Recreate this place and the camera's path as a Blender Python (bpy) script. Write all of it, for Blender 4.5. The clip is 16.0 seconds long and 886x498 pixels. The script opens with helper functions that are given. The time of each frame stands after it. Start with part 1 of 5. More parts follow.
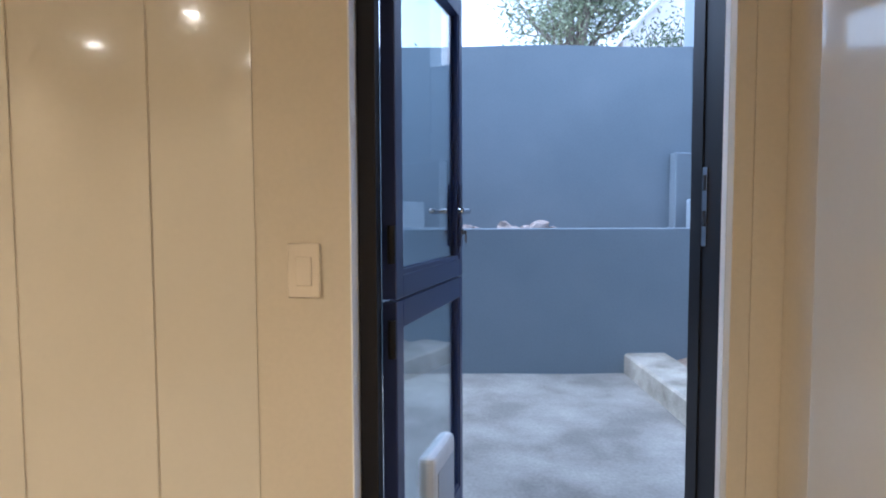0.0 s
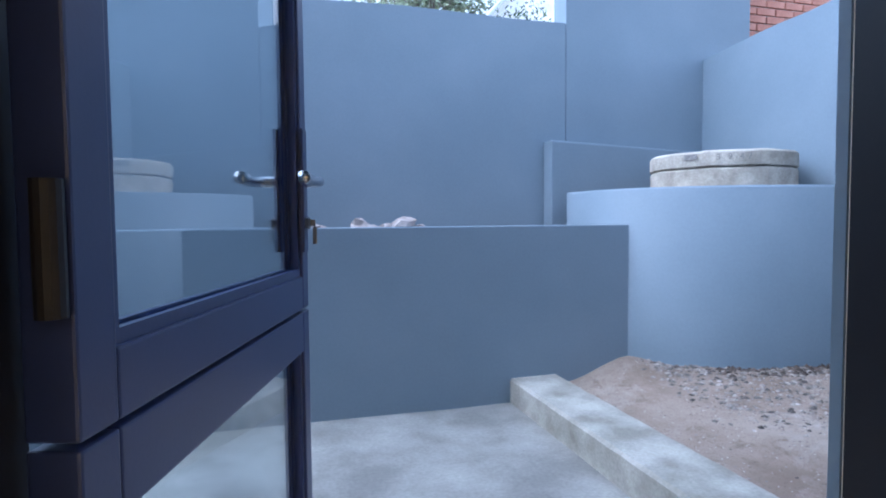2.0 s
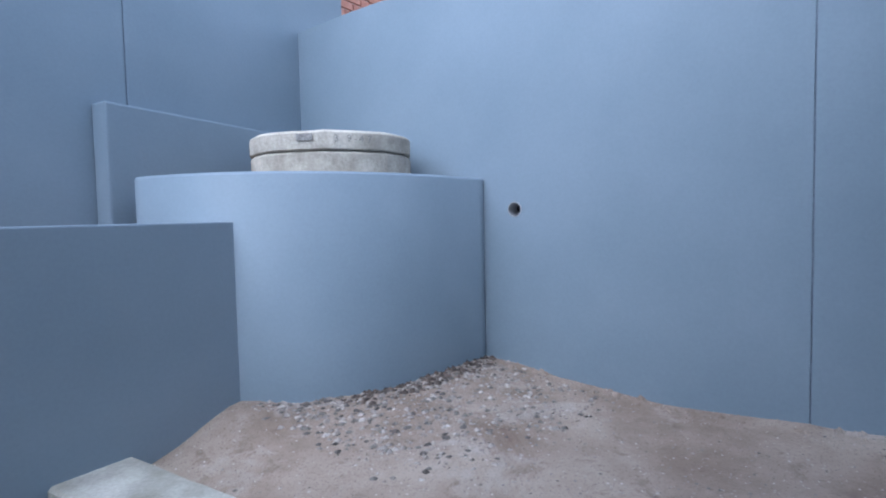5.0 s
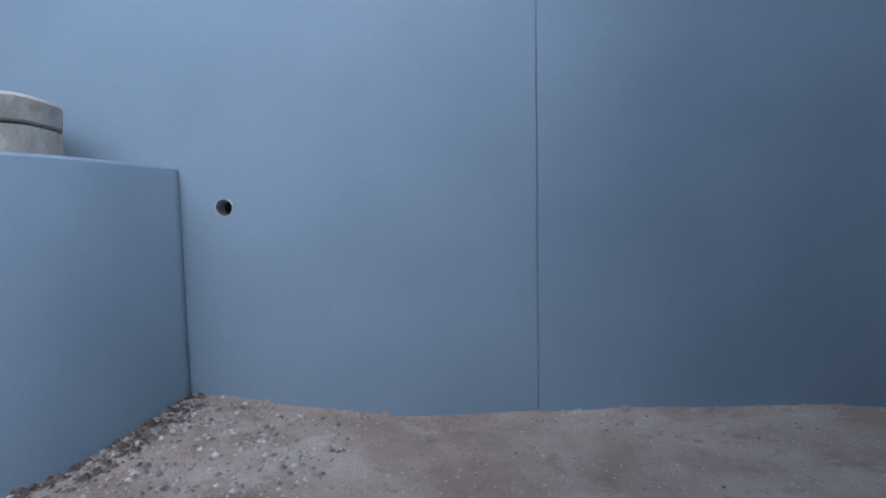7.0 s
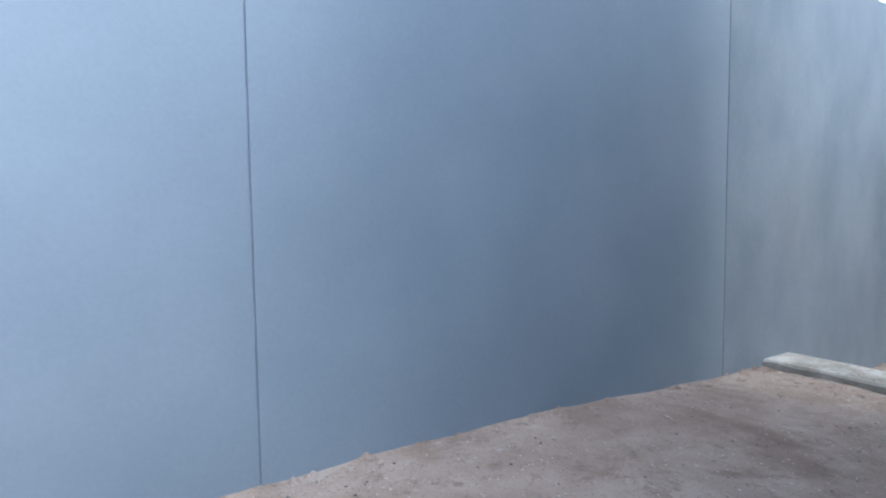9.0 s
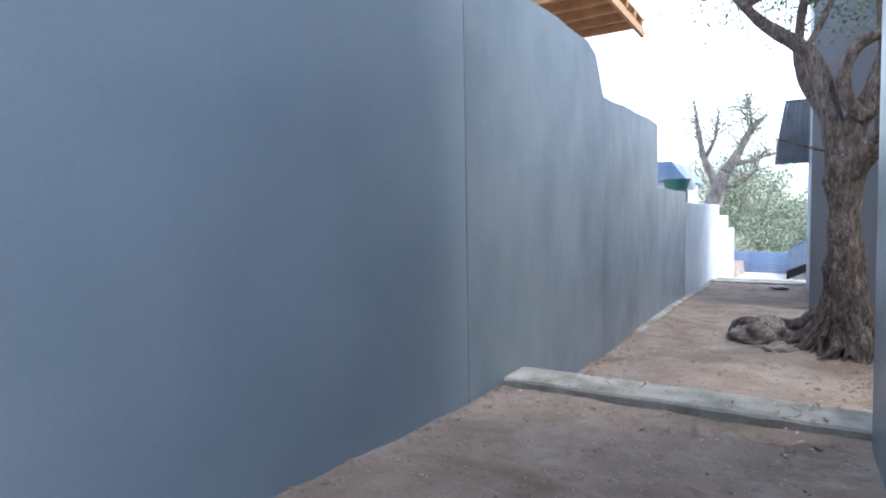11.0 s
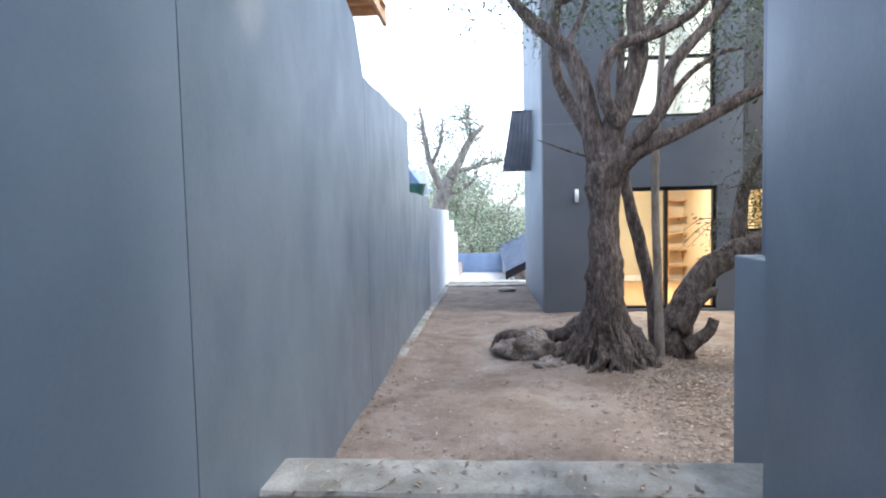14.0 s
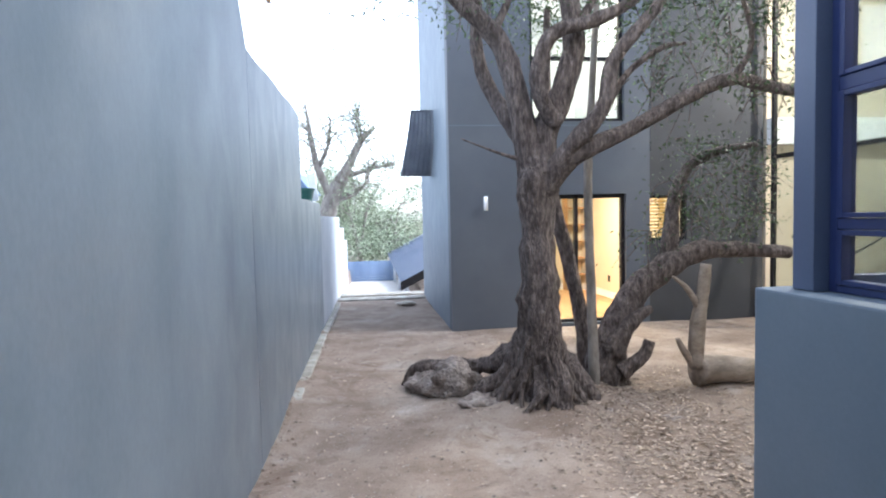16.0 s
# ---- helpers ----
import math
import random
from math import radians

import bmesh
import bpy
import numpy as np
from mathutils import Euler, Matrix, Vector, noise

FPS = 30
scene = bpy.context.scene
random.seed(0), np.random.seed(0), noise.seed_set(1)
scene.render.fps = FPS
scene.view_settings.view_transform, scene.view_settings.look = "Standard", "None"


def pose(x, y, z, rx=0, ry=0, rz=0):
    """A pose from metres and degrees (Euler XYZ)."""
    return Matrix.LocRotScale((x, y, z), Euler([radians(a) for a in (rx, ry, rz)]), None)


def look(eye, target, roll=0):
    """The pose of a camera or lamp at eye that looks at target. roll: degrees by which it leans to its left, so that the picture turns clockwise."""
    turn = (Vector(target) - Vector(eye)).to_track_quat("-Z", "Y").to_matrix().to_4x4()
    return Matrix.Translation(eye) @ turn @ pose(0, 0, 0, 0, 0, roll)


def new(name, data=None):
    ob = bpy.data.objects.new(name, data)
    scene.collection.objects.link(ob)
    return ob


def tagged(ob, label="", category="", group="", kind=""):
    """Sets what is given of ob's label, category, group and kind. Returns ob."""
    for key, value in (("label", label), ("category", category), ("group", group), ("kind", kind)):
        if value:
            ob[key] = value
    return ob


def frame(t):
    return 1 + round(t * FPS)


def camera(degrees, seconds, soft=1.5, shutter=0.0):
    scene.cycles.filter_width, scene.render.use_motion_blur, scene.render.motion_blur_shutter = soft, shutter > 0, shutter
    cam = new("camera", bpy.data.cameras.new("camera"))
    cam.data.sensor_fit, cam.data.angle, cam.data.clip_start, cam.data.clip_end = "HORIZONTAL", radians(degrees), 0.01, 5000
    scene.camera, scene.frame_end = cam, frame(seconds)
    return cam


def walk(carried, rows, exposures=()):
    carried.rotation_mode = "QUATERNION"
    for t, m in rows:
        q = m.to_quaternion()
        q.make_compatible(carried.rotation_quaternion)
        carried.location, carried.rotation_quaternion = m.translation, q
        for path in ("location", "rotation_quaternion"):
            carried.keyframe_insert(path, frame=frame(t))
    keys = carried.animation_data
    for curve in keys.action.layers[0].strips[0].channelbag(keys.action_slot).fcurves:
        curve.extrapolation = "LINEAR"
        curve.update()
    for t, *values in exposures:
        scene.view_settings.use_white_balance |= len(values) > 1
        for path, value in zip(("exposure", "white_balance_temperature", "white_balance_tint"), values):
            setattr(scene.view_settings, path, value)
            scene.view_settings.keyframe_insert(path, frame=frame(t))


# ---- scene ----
cam = camera(75.2, 16.0, soft=2.0)
PATH = [
    (0, (-0.041, 0.04, 1.392), (-0.034, 2.037, 1.28), -0.2),
    (0.5, (-0.049, 0.309, 1.394), (0.058, 2.303, 1.287), -0.4),
    (1, (-0.048, 0.588, 1.361), (0.166, 2.575, 1.26), -0.4),
    (1.5, (-0.027, 0.841, 1.347), (0.331, 2.806, 1.247), -0.5),
    (2, (-0.011, 1.064, 1.338), (0.533, 2.986, 1.238), -0.5),
    (2.5, (0.019, 1.28, 1.317), (0.742, 3.142, 1.21), -0.4),
    (3, (0.086, 1.484, 1.314), (0.982, 3.268, 1.203), -0.4),
    (3.5, (0.183, 1.647, 1.293), (1.253, 3.333, 1.182), -0.5),
    (4, (0.288, 1.786, 1.286), (1.565, 3.322, 1.179), -0.6),
    (6.5, (0.679, 2.377, 1.347), (2.654, 2.646, 1.184), -1.6),
    (7, (0.801, 2.522, 1.346), (2.794, 2.519, 1.18), -1.2),
    (7.5, (0.966, 2.635, 1.33), (2.94, 2.348, 1.187), -0.8),
    (8, (1.132, 2.674, 1.316), (3.052, 2.131, 1.182), -0.6),
    (8.5, (1.314, 2.664, 1.316), (3.127, 1.83, 1.182), -0.7),
    (9, (1.468, 2.589, 1.321), (3.155, 1.523, 1.181), -0.7),
    (9.5, (1.601, 2.482, 1.342), (3.13, 1.2, 1.207), -0.7),
    (10, (1.706, 2.379, 1.34), (3.091, 0.94, 1.221), -0.8),
    (12.5, (2.269, 1.527, 1.373), (2.81, -0.395, 1.25), -1.2),
    (13, (2.389, 1.316, 1.375), (2.808, -0.636, 1.255), -1.3),
    (13.5, (2.522, 1.098, 1.383), (2.823, -0.875, 1.266), -1.2),
    (14, (2.641, 0.89, 1.398), (2.797, -1.1, 1.283), -1.3),
    (14.5, (2.726, 0.666, 1.407), (2.756, -1.33, 1.294), -1.3),
    (15, (2.788, 0.44, 1.448), (2.727, -1.556, 1.333), -1.4),
    (15.5, (2.839, 0.185, 1.464), (2.698, -1.807, 1.352), -1.3),
    (16, (2.897, -0.07, 1.469), (2.65, -2.052, 1.361), -1.3),
]
EXPO = [(0.0, 2.1, 4930, 10), (0.5, 2.15, 4880, 10), (2.5, 2.02, 4920, 10), (4.0, 2.1, 5250, 10), (6.5, 1.4, 5200, 8), (7.0, 1.5, 5200, 8), (8.0, 1.8, 5350, 8), (9.0, 2.55, 5600, 9), (10.0, 2.42, 5720, 10), (12.5, 2.25, 5680, 10), (16.0, 2.42, 5750, 10)]
SCALE = 1.13  # the plan below is drawn smaller than life by this much
walk(cam, [(t, look(Vector(eye) * SCALE, Vector(target) * SCALE, roll)) for t, eye, target, roll in PATH], EXPO)

# ---- world, sun ----
world = bpy.data.worlds.new("sky")
scene.world = world
world.use_nodes = True
wn = world.node_tree
sky = wn.nodes.new("ShaderNodeTexSky")
sky.sky_type = "NISHITA"
sky.sun_disc = False
sky.sun_elevation = radians(52)
sky.sun_rotation = radians(267)
sky.air_density = 1.0
sky.dust_density = 1.5
cloud = wn.nodes.new("ShaderNodeHueSaturation")  # thin overcast
cloud.inputs["Saturation"].default_value = 0.4
wn.links.new(sky.outputs[0], cloud.inputs["Color"])
wn.links.new(cloud.outputs[0], wn.nodes["Background"].inputs[0])
wn.nodes["Background"].inputs[1].default_value = 0.15
sun_data = bpy.data.lights.new("sun", "SUN")
sun_data.energy = 0.4
sun_data.angle = radians(60)
sun_data.color = (1.0, 0.96, 0.92)
sun = new("sun", sun_data)
sun.matrix_world = look((-6.0, -0.3, 7.8), (0, 0, 0), 0)


# ---- helpers for building ----
def part(name, bm, material, parent=None, label="", smooth=False):
    me = bpy.data.meshes.new(name)
    bm.to_mesh(me)
    bm.free()
    if smooth:
        for p in me.polygons:
            p.use_smooth = True
    me.materials.append(material)
    ob = new(name, me)
    if parent:
        ob.parent = parent
    if label:
        ob["label"] = label
    return ob


def setting(ob, label="", category=""):
    return tagged(ob, label, category, "", "structure")


def box(bm, x0, x1, y0, y1, z0, z1, bevel=0.0, segments=2):
    vs = [bm.verts.new((x, y, z)) for z in (z0, z1) for y in (y0, y1) for x in (x0, x1)]
    fs = [bm.faces.new([vs[i] for i in q]) for q in ((0, 2, 3, 1), (4, 5, 7, 6), (0, 1, 5, 4), (2, 6, 7, 3), (0, 4, 6, 2), (1, 3, 7, 5))]
    if bevel:
        es = list({e for f in fs for e in f.edges})
        bmesh.ops.bevel(bm, geom=es, offset=bevel, segments=segments, affect="EDGES", profile=0.6)
    return vs


def abox(x0, x1, y0, y1, z0, z1, bevel=0.0, segments=2):
    bm = bmesh.new()
    box(bm, x0, x1, y0, y1, z0, z1, bevel, segments)
    return bm


def prism(bm, outline, axis, a, b, bevel=0.0):
    """Extrudes a flat outline along an axis from a to b."""
    def at(p, v):
        return {"x": (v, p[0], p[1]), "y": (p[0], v, p[1]), "z": (p[0], p[1], v)}[axis]
    lo = [bm.verts.new(at(p, a)) for p in outline]
    hi = [bm.verts.new(at(p, b)) for p in outline]
    n = len(outline)
    fs = [bm.faces.new(lo), bm.faces.new(hi[::-1])]
    fs += [bm.faces.new([lo[i], hi[i], hi[(i + 1) % n], lo[(i + 1) % n]]) for i in range(n)]
    bmesh.ops.recalc_face_normals(bm, faces=fs)
    if bevel:
        bmesh.ops.bevel(bm, geom=list({e for f in fs for e in f.edges}), offset=bevel, segments=2, affect="EDGES", profile=0.6)
    return fs


def tube(bm, pts, radii, sides=10, rough=0.0, seed=0, cap=True, flute=0.0):
    """A tapering tube through points, smoothed, with an uneven skin."""
    P = [Vector(p) for p in pts]
    R = list(radii)
    path, rad = [], []
    n = len(P)
    steps = 5 if n > 2 else 3
    for i in range(n - 1):
        p0, p1, p2, p3 = P[max(i - 1, 0)], P[i], P[i + 1], P[min(i + 2, n - 1)]
        for k in range(steps):
            u = k / steps
            path.append(0.5 * (2 * p1 + (p2 - p0) * u + (2 * p0 - 5 * p1 + 4 * p2 - p3) * u * u + (3 * p1 - p0 - 3 * p2 + p3) * u ** 3))
            rad.append(R[i] * (1 - u) + R[i + 1] * u)
    path.append(P[-1])
    rad.append(R[-1])
    rings = []
    side = Vector((1, 0, 0))
    for i, c in enumerate(path):
        d = (path[min(i + 1, len(path) - 1)] - path[max(i - 1, 0)]).normalized()
        side = (side - d * side.dot(d))
        if side.length < 0.05:
            side = d.orthogonal()
        side.normalize()
        up = d.cross(side)
        ring = []
        for s in range(sides):
            a = 2 * math.pi * s / sides
            w = side * math.cos(a) + up * math.sin(a)
            r = rad[i]
            if rough:
                q = c + w * r
                r *= 1 + rough * noise.noise(q * 5.0 + Vector((seed, 0, 0))) + rough * 0.6 * noise.noise(q * 17.0 + Vector((0, seed, 0)))
            if flute:
                r *= 1 + flute * math.sin(3 * a + seed + i * 0.12) * 0.6 + flute * 0.4 * math.sin(5 * a + i * 0.2)
            ring.append(bm.verts.new(c + w * r))
        rings.append(ring)
    for a, b in zip(rings, rings[1:]):
        for s in range(sides):
            bm.faces.new([a[s], a[(s + 1) % sides], b[(s + 1) % sides], b[s]])
    if cap:
        bm.faces.new(rings[0][::-1])
        bm.faces.new(rings[-1])


def cyl(bm, c, r, h, axis="z", sides=24, r2=None):
    m = {"z": Matrix(), "x": Matrix.Rotation(radians(90), 4, "Y"), "y": Matrix.Rotation(radians(-90), 4, "X")}[axis]
    bmesh.ops.create_cone(bm, cap_ends=True, segments=sides, radius1=r, radius2=r if r2 is None else r2, depth=h, matrix=Matrix.Translation(c) @ m)


def stone(bm, c, size, seed, squash=(1, 1, 1), sub=2, rough=0.28):
    made = bmesh.ops.create_icosphere(bm, subdivisions=sub, radius=1.0)["verts"]
    off = Vector((seed * 3.7, seed * 1.3, seed * 2.1))
    for v in made:
        k = 1 + rough * noise.noise(v.co * 1.4 + off) * 1.6 + rough * 0.5 * noise.noise(v.co * 4.0 + off)
        v.co = Vector(c) + Vector((v.co.x * squash[0], v.co.y * squash[1], v.co.z * squash[2])) * k * size


# ---- materials ----
def mat(name, c1, c2=None, rough=0.7, scale=3.0, fine=40.0, bump=0.15, metal=0.0, contrast=(0.35, 0.65), vary=0.12, coat=0.0, depth=0.01, stretch=(1, 1, 1), spec=0.5, island=0.0):
    m = bpy.data.materials.new(name)
    m.use_nodes = True
    t = m.node_tree
    n, l = t.nodes, t.links
    b = n["Principled BSDF"]
    b.inputs["Roughness"].default_value = rough
    b.inputs["Metallic"].default_value = metal
    b.inputs["Coat Weight"].default_value = coat
    b.inputs["Specular IOR Level"].default_value = spec
    co = n.new("ShaderNodeTexCoord")
    mp = n.new("ShaderNodeMapping")
    mp.inputs["Scale"].default_value = stretch
    l.new(co.outputs["Object"], mp.inputs[0])
    a = n.new("ShaderNodeTexNoise")
    a.inputs["Scale"].default_value = scale
    a.inputs["Detail"].default_value = 6
    l.new(mp.outputs[0], a.inputs["Vector"])
    r = n.new("ShaderNodeValToRGB")
    r.color_ramp.elements[0].position, r.color_ramp.elements[1].position = contrast
    c2 = c2 or tuple(min(1, x * 1.25) for x in c1)
    r.color_ramp.elements[0].color, r.color_ramp.elements[1].color = (*c1, 1), (*c2, 1)
    l.new(a.outputs[0], r.inputs[0])
    f = n.new("ShaderNodeTexNoise")
    f.inputs["Scale"].default_value = fine
    f.inputs["Detail"].default_value = 5
    l.new(mp.outputs[0], f.inputs["Vector"])
    hsv = n.new("ShaderNodeHueSaturation")
    mr = n.new("ShaderNodeMapRange")
    mr.inputs[1].default_value, mr.inputs[2].default_value = 0.3, 0.7
    mr.inputs[3].default_value, mr.inputs[4].default_value = 1 - vary, 1 + vary
    l.new(f.outputs[0], mr.inputs[0])
    if island:
        ge = n.new("ShaderNodeNewGeometry")
        ri = n.new("ShaderNodeMapRange")
        ri.inputs[3].default_value, ri.inputs[4].default_value = 1 - island, 1 + island
        l.new(ge.outputs["Random Per Island"], ri.inputs[0])
        mu = n.new("ShaderNodeMath")
        mu.operation = "MULTIPLY"
        l.new(mr.outputs[0], mu.inputs[0])
        l.new(ri.outputs[0], mu.inputs[1])
        l.new(mu.outputs[0], hsv.inputs["Value"])
    else:
        l.new(mr.outputs[0], hsv.inputs["Value"])
    l.new(r.outputs[0], hsv.inputs["Color"])
    l.new(hsv.outputs[0], b.inputs["Base Color"])
    if bump:
        bp = n.new("ShaderNodeBump")
        bp.inputs["Strength"].default_value = bump
        bp.inputs["Distance"].default_value = depth
        l.new(f.outputs[0], bp.inputs["Height"])
        l.new(bp.outputs[0], b.inputs["Normal"])
    return m


def glass(name, tint=(0.9, 0.95, 0.95), reflect=0.12):
    m = bpy.data.materials.new(name)
    m.use_nodes = True
    n, l = m.node_tree.nodes, m.node_tree.links
    out = n["Material Output"]
    n.remove(n["Principled BSDF"])
    tr = n.new("ShaderNodeBsdfTransparent")
    tr.inputs[0].default_value = (*tint, 1)
    gl = n.new("ShaderNodeBsdfGlossy")
    gl.inputs["Roughness"].default_value = 0.01
    lw = n.new("ShaderNodeLayerWeight")
    lw.inputs[0].default_value = 0.5
    fr = n.new("ShaderNodeMath")
    fr.operation = "POWER"
    fr.inputs[1].default_value = 4.0
    l.new(lw.outputs["Facing"], fr.inputs[0])
    mx = n.new("ShaderNodeMixShader")
    ad = n.new("ShaderNodeMath")
    ad.operation = "MULTIPLY_ADD"
    ad.inputs[1].default_value, ad.inputs[2].default_value = 0.8, reflect
    ad.use_clamp = True
    l.new(fr.outputs[0], ad.inputs[0])
    l.new(ad.outputs[0], mx.inputs[0])
    l.new(tr.outputs[0], mx.inputs[1])
    l.new(gl.outputs[0], mx.inputs[2])
    l.new(mx.outputs[0], out.inputs[0])
    return m


def glow(name, color, strength):
    m = bpy.data.materials.new(name)
    m.use_nodes = True
    n, l = m.node_tree.nodes, m.node_tree.links
    e = n.new("ShaderNodeEmission")
    e.inputs[0].default_value, e.inputs[1].default_value = (*color, 1), strength
    l.new(e.outputs[0], n["Material Output"].inputs[0])
    return m




def paint(name, c1, c2, scale, stretch, rough, relief=0.25, mottled=0.05, spec=0.38):
    """Smooth masonry paint: cloudy colour, uneven sheen, trowel marks under it."""
    m = mat(name, c1, c2, 0.45, scale, 60, 0.0, vary=mottled, stretch=stretch, spec=spec)
    n, l = m.node_tree.nodes, m.node_tree.links
    b = n["Principled BSDF"]
    co = n.new("ShaderNodeTexCoord")
    mp = n.new("ShaderNodeMapping")
    mp.inputs["Scale"].default_value = stretch
    l.new(co.outputs["Object"], mp.inputs[0])
    blot = n.new("ShaderNodeTexNoise")
    blot.inputs["Scale"].default_value = 3.3
    blot.inputs["Detail"].default_value = 7
    blot.inputs["Distortion"].default_value = 0.6
    l.new(mp.outputs[0], blot.inputs["Vector"])
    rg = n.new("ShaderNodeMapRange")
    rg.inputs[1].default_value, rg.inputs[2].default_value = 0.3, 0.7
    rg.inputs[3].default_value, rg.inputs[4].default_value = rough
    l.new(blot.outputs[0], rg.inputs[0])
    l.new(rg.outputs[0], b.inputs["Roughness"])
    trowel = n.new("ShaderNodeTexNoise")
    trowel.inputs["Scale"].default_value = 4.5
    trowel.inputs["Detail"].default_value = 4
    l.new(mp.outputs[0], trowel.inputs["Vector"])
    grit = n.new("ShaderNodeTexNoise")
    grit.inputs["Scale"].default_value = 160
    l.new(co.outputs["Object"], grit.inputs["Vector"])
    b1 = n.new("ShaderNodeBump")
    b1.inputs["Strength"].default_value, b1.inputs["Distance"].default_value = relief, 0.02
    l.new(trowel.outputs[0], b1.inputs["Height"])
    b2 = n.new("ShaderNodeBump")
    b2.inputs["Strength"].default_value, b2.inputs["Distance"].default_value = 0.12, 0.002
    l.new(grit.outputs[0], b2.inputs["Height"])
    l.new(b1.outputs[0], b2.inputs["Normal"])
    l.new(b2.outputs[0], b.inputs["Normal"])
    return m


def soil(name):
    """Dusty trodden soil: damp and pale patches, grit and crumbs."""
    m = bpy.data.materials.new(name)
    m.use_nodes = True
    n, l = m.node_tree.nodes, m.node_tree.links
    b = n["Principled BSDF"]
    b.inputs["Roughness"].default_value = 0.96
    b.inputs["Specular IOR Level"].default_value = 0.2
    co = n.new("ShaderNodeTexCoord")

    def tex(scale, detail, rough=0.6, distortion=0.0):
        t = n.new("ShaderNodeTexNoise")
        t.inputs["Scale"].default_value = scale
        t.inputs["Detail"].default_value = detail
        t.inputs["Roughness"].default_value = rough
        t.inputs["Distortion"].default_value = distortion
        l.new(co.outputs["Object"], t.inputs["Vector"])
        return t

    def mix(a, c, f, mode="MIX"):
        q = n.new("ShaderNodeMix")
        q.data_type = "RGBA"
        q.blend_type = mode
        l.new(f, q.inputs[0])
        for sock, v in ((q.inputs[6], a), (q.inputs[7], c)):
            if isinstance(v, tuple):
                sock.default_value = (*v, 1)
            else:
                l.new(v, sock)
        return q.outputs[2]

    def ramp(src, a, c):
        q = n.new("ShaderNodeMapRange")
        q.inputs[1].default_value, q.inputs[2].default_value = a, c
        l.new(src, q.inputs[0])
        return q.outputs[0]

    base = mix((0.21, 0.158, 0.122), (0.33, 0.268, 0.22), ramp(tex(2.3, 8, 0.65).outputs[0], 0.36, 0.66))
    base = mix(base, (0.135, 0.09, 0.064), ramp(tex(1.1, 6, 0.7, 0.8).outputs[0], 0.58, 0.74))
    base = mix(base, (0.4, 0.355, 0.315), ramp(tex(1.7, 7, 0.7, 0.5).outputs[0], 0.54, 0.76))
    base = mix(base, (0.16, 0.115, 0.088), ramp(tex(9, 6, 0.7, 0.4).outputs[0], 0.56, 0.72))
    grain = tex(85, 6, 0.75)
    base = mix(base, (0.1, 0.075, 0.058), ramp(grain.outputs[0], 0.54, 0.72))
    crumb = n.new("ShaderNodeTexVoronoi")
    crumb.inputs["Scale"].default_value = 64
    l.new(co.outputs["Object"], crumb.inputs["Vector"])
    pick = n.new("ShaderNodeSeparateColor")
    l.new(crumb.outputs["Color"], pick.inputs[0])
    near = n.new("ShaderNodeMapRange")
    near.inputs[1].default_value, near.inputs[2].default_value = 0.34, 0.22
    l.new(crumb.outputs["Distance"], near.inputs[0])
    few = ramp(pick.outputs[0], 0.84, 0.9)
    both = n.new("ShaderNodeMath")
    both.operation = "MULTIPLY"
    l.new(near.outputs[0], both.inputs[0])
    l.new(few, both.inputs[1])
    tone = mix((0.2, 0.16, 0.13), (0.5, 0.45, 0.41), pick.outputs[1])
    base = mix(base, tone, both.outputs[0])
    l.new(base, b.inputs["Base Color"])
    hgt = n.new("ShaderNodeMath")
    hgt.operation = "MULTIPLY_ADD"
    hgt.inputs[1].default_value = 0.8
    l.new(both.outputs[0], hgt.inputs[0])
    l.new(grain.outputs[0], hgt.inputs[2])
    bp = n.new("ShaderNodeBump")
    bp.inputs["Strength"].default_value, bp.inputs["Distance"].default_value = 0.6, 0.012
    l.new(hgt.outputs[0], bp.inputs["Height"])
    l.new(bp.outputs[0], b.inputs["Normal"])
    return m


M_PAINT = paint("blue grey wall paint", (0.165, 0.207, 0.25), (0.195, 0.238, 0.283), 1.1, (1, 1, 1), (0.5, 0.62), 0.12, 0.03)
M_STREAK = paint("weathered blue grey wall paint", (0.138, 0.175, 0.214), (0.188, 0.228, 0.27), 1.9, (1, 1, 0.6), (0.31, 0.44), 0.2, 0.05, 0.5)
M_PALE = mat("pale grey wall paint", (0.5, 0.53, 0.57), (0.6, 0.62, 0.65), 0.6, 2.0, 60, 0.1, depth=0.004, vary=0.04)
M_DARKPAINT = mat("slate grey wall paint", (0.095, 0.107, 0.127), (0.118, 0.13, 0.15), 0.65, 1.3, 60, 0.12, depth=0.004, vary=0.04)
M_JOINT = mat("joint sealant", (0.13, 0.16, 0.2), None, 0.8)
M_CONC = mat("trowelled concrete", (0.18, 0.173, 0.16), (0.34, 0.333, 0.312), 0.75, 2.6, 55, 0.3, depth=0.006, contrast=(0.36, 0.68))
M_KERB = mat("cast concrete", (0.21, 0.198, 0.165), (0.39, 0.372, 0.33), 0.85, 5, 70, 0.4, depth=0.008)
M_RING = mat("old concrete ring", (0.3, 0.268, 0.22), (0.47, 0.43, 0.365), 0.9, 7, 60, 0.5, depth=0.01)
M_DIRT = soil("dry sandy soil")
M_DAMP = mat("damp dark soil", (0.03, 0.022, 0.017), (0.1, 0.073, 0.057), 0.9, 12, 60, 0.6, island=0.5)
M_STONE = mat("gravel stone", (0.11, 0.09, 0.076), (0.3, 0.265, 0.235), 0.95, 22, 60, 0.4, island=0.6)
M_ROCK = mat("weathered boulder", (0.15, 0.118, 0.1), (0.35, 0.3, 0.265), 0.9, 7, 34, 1.0, depth=0.04, vary=0.3)
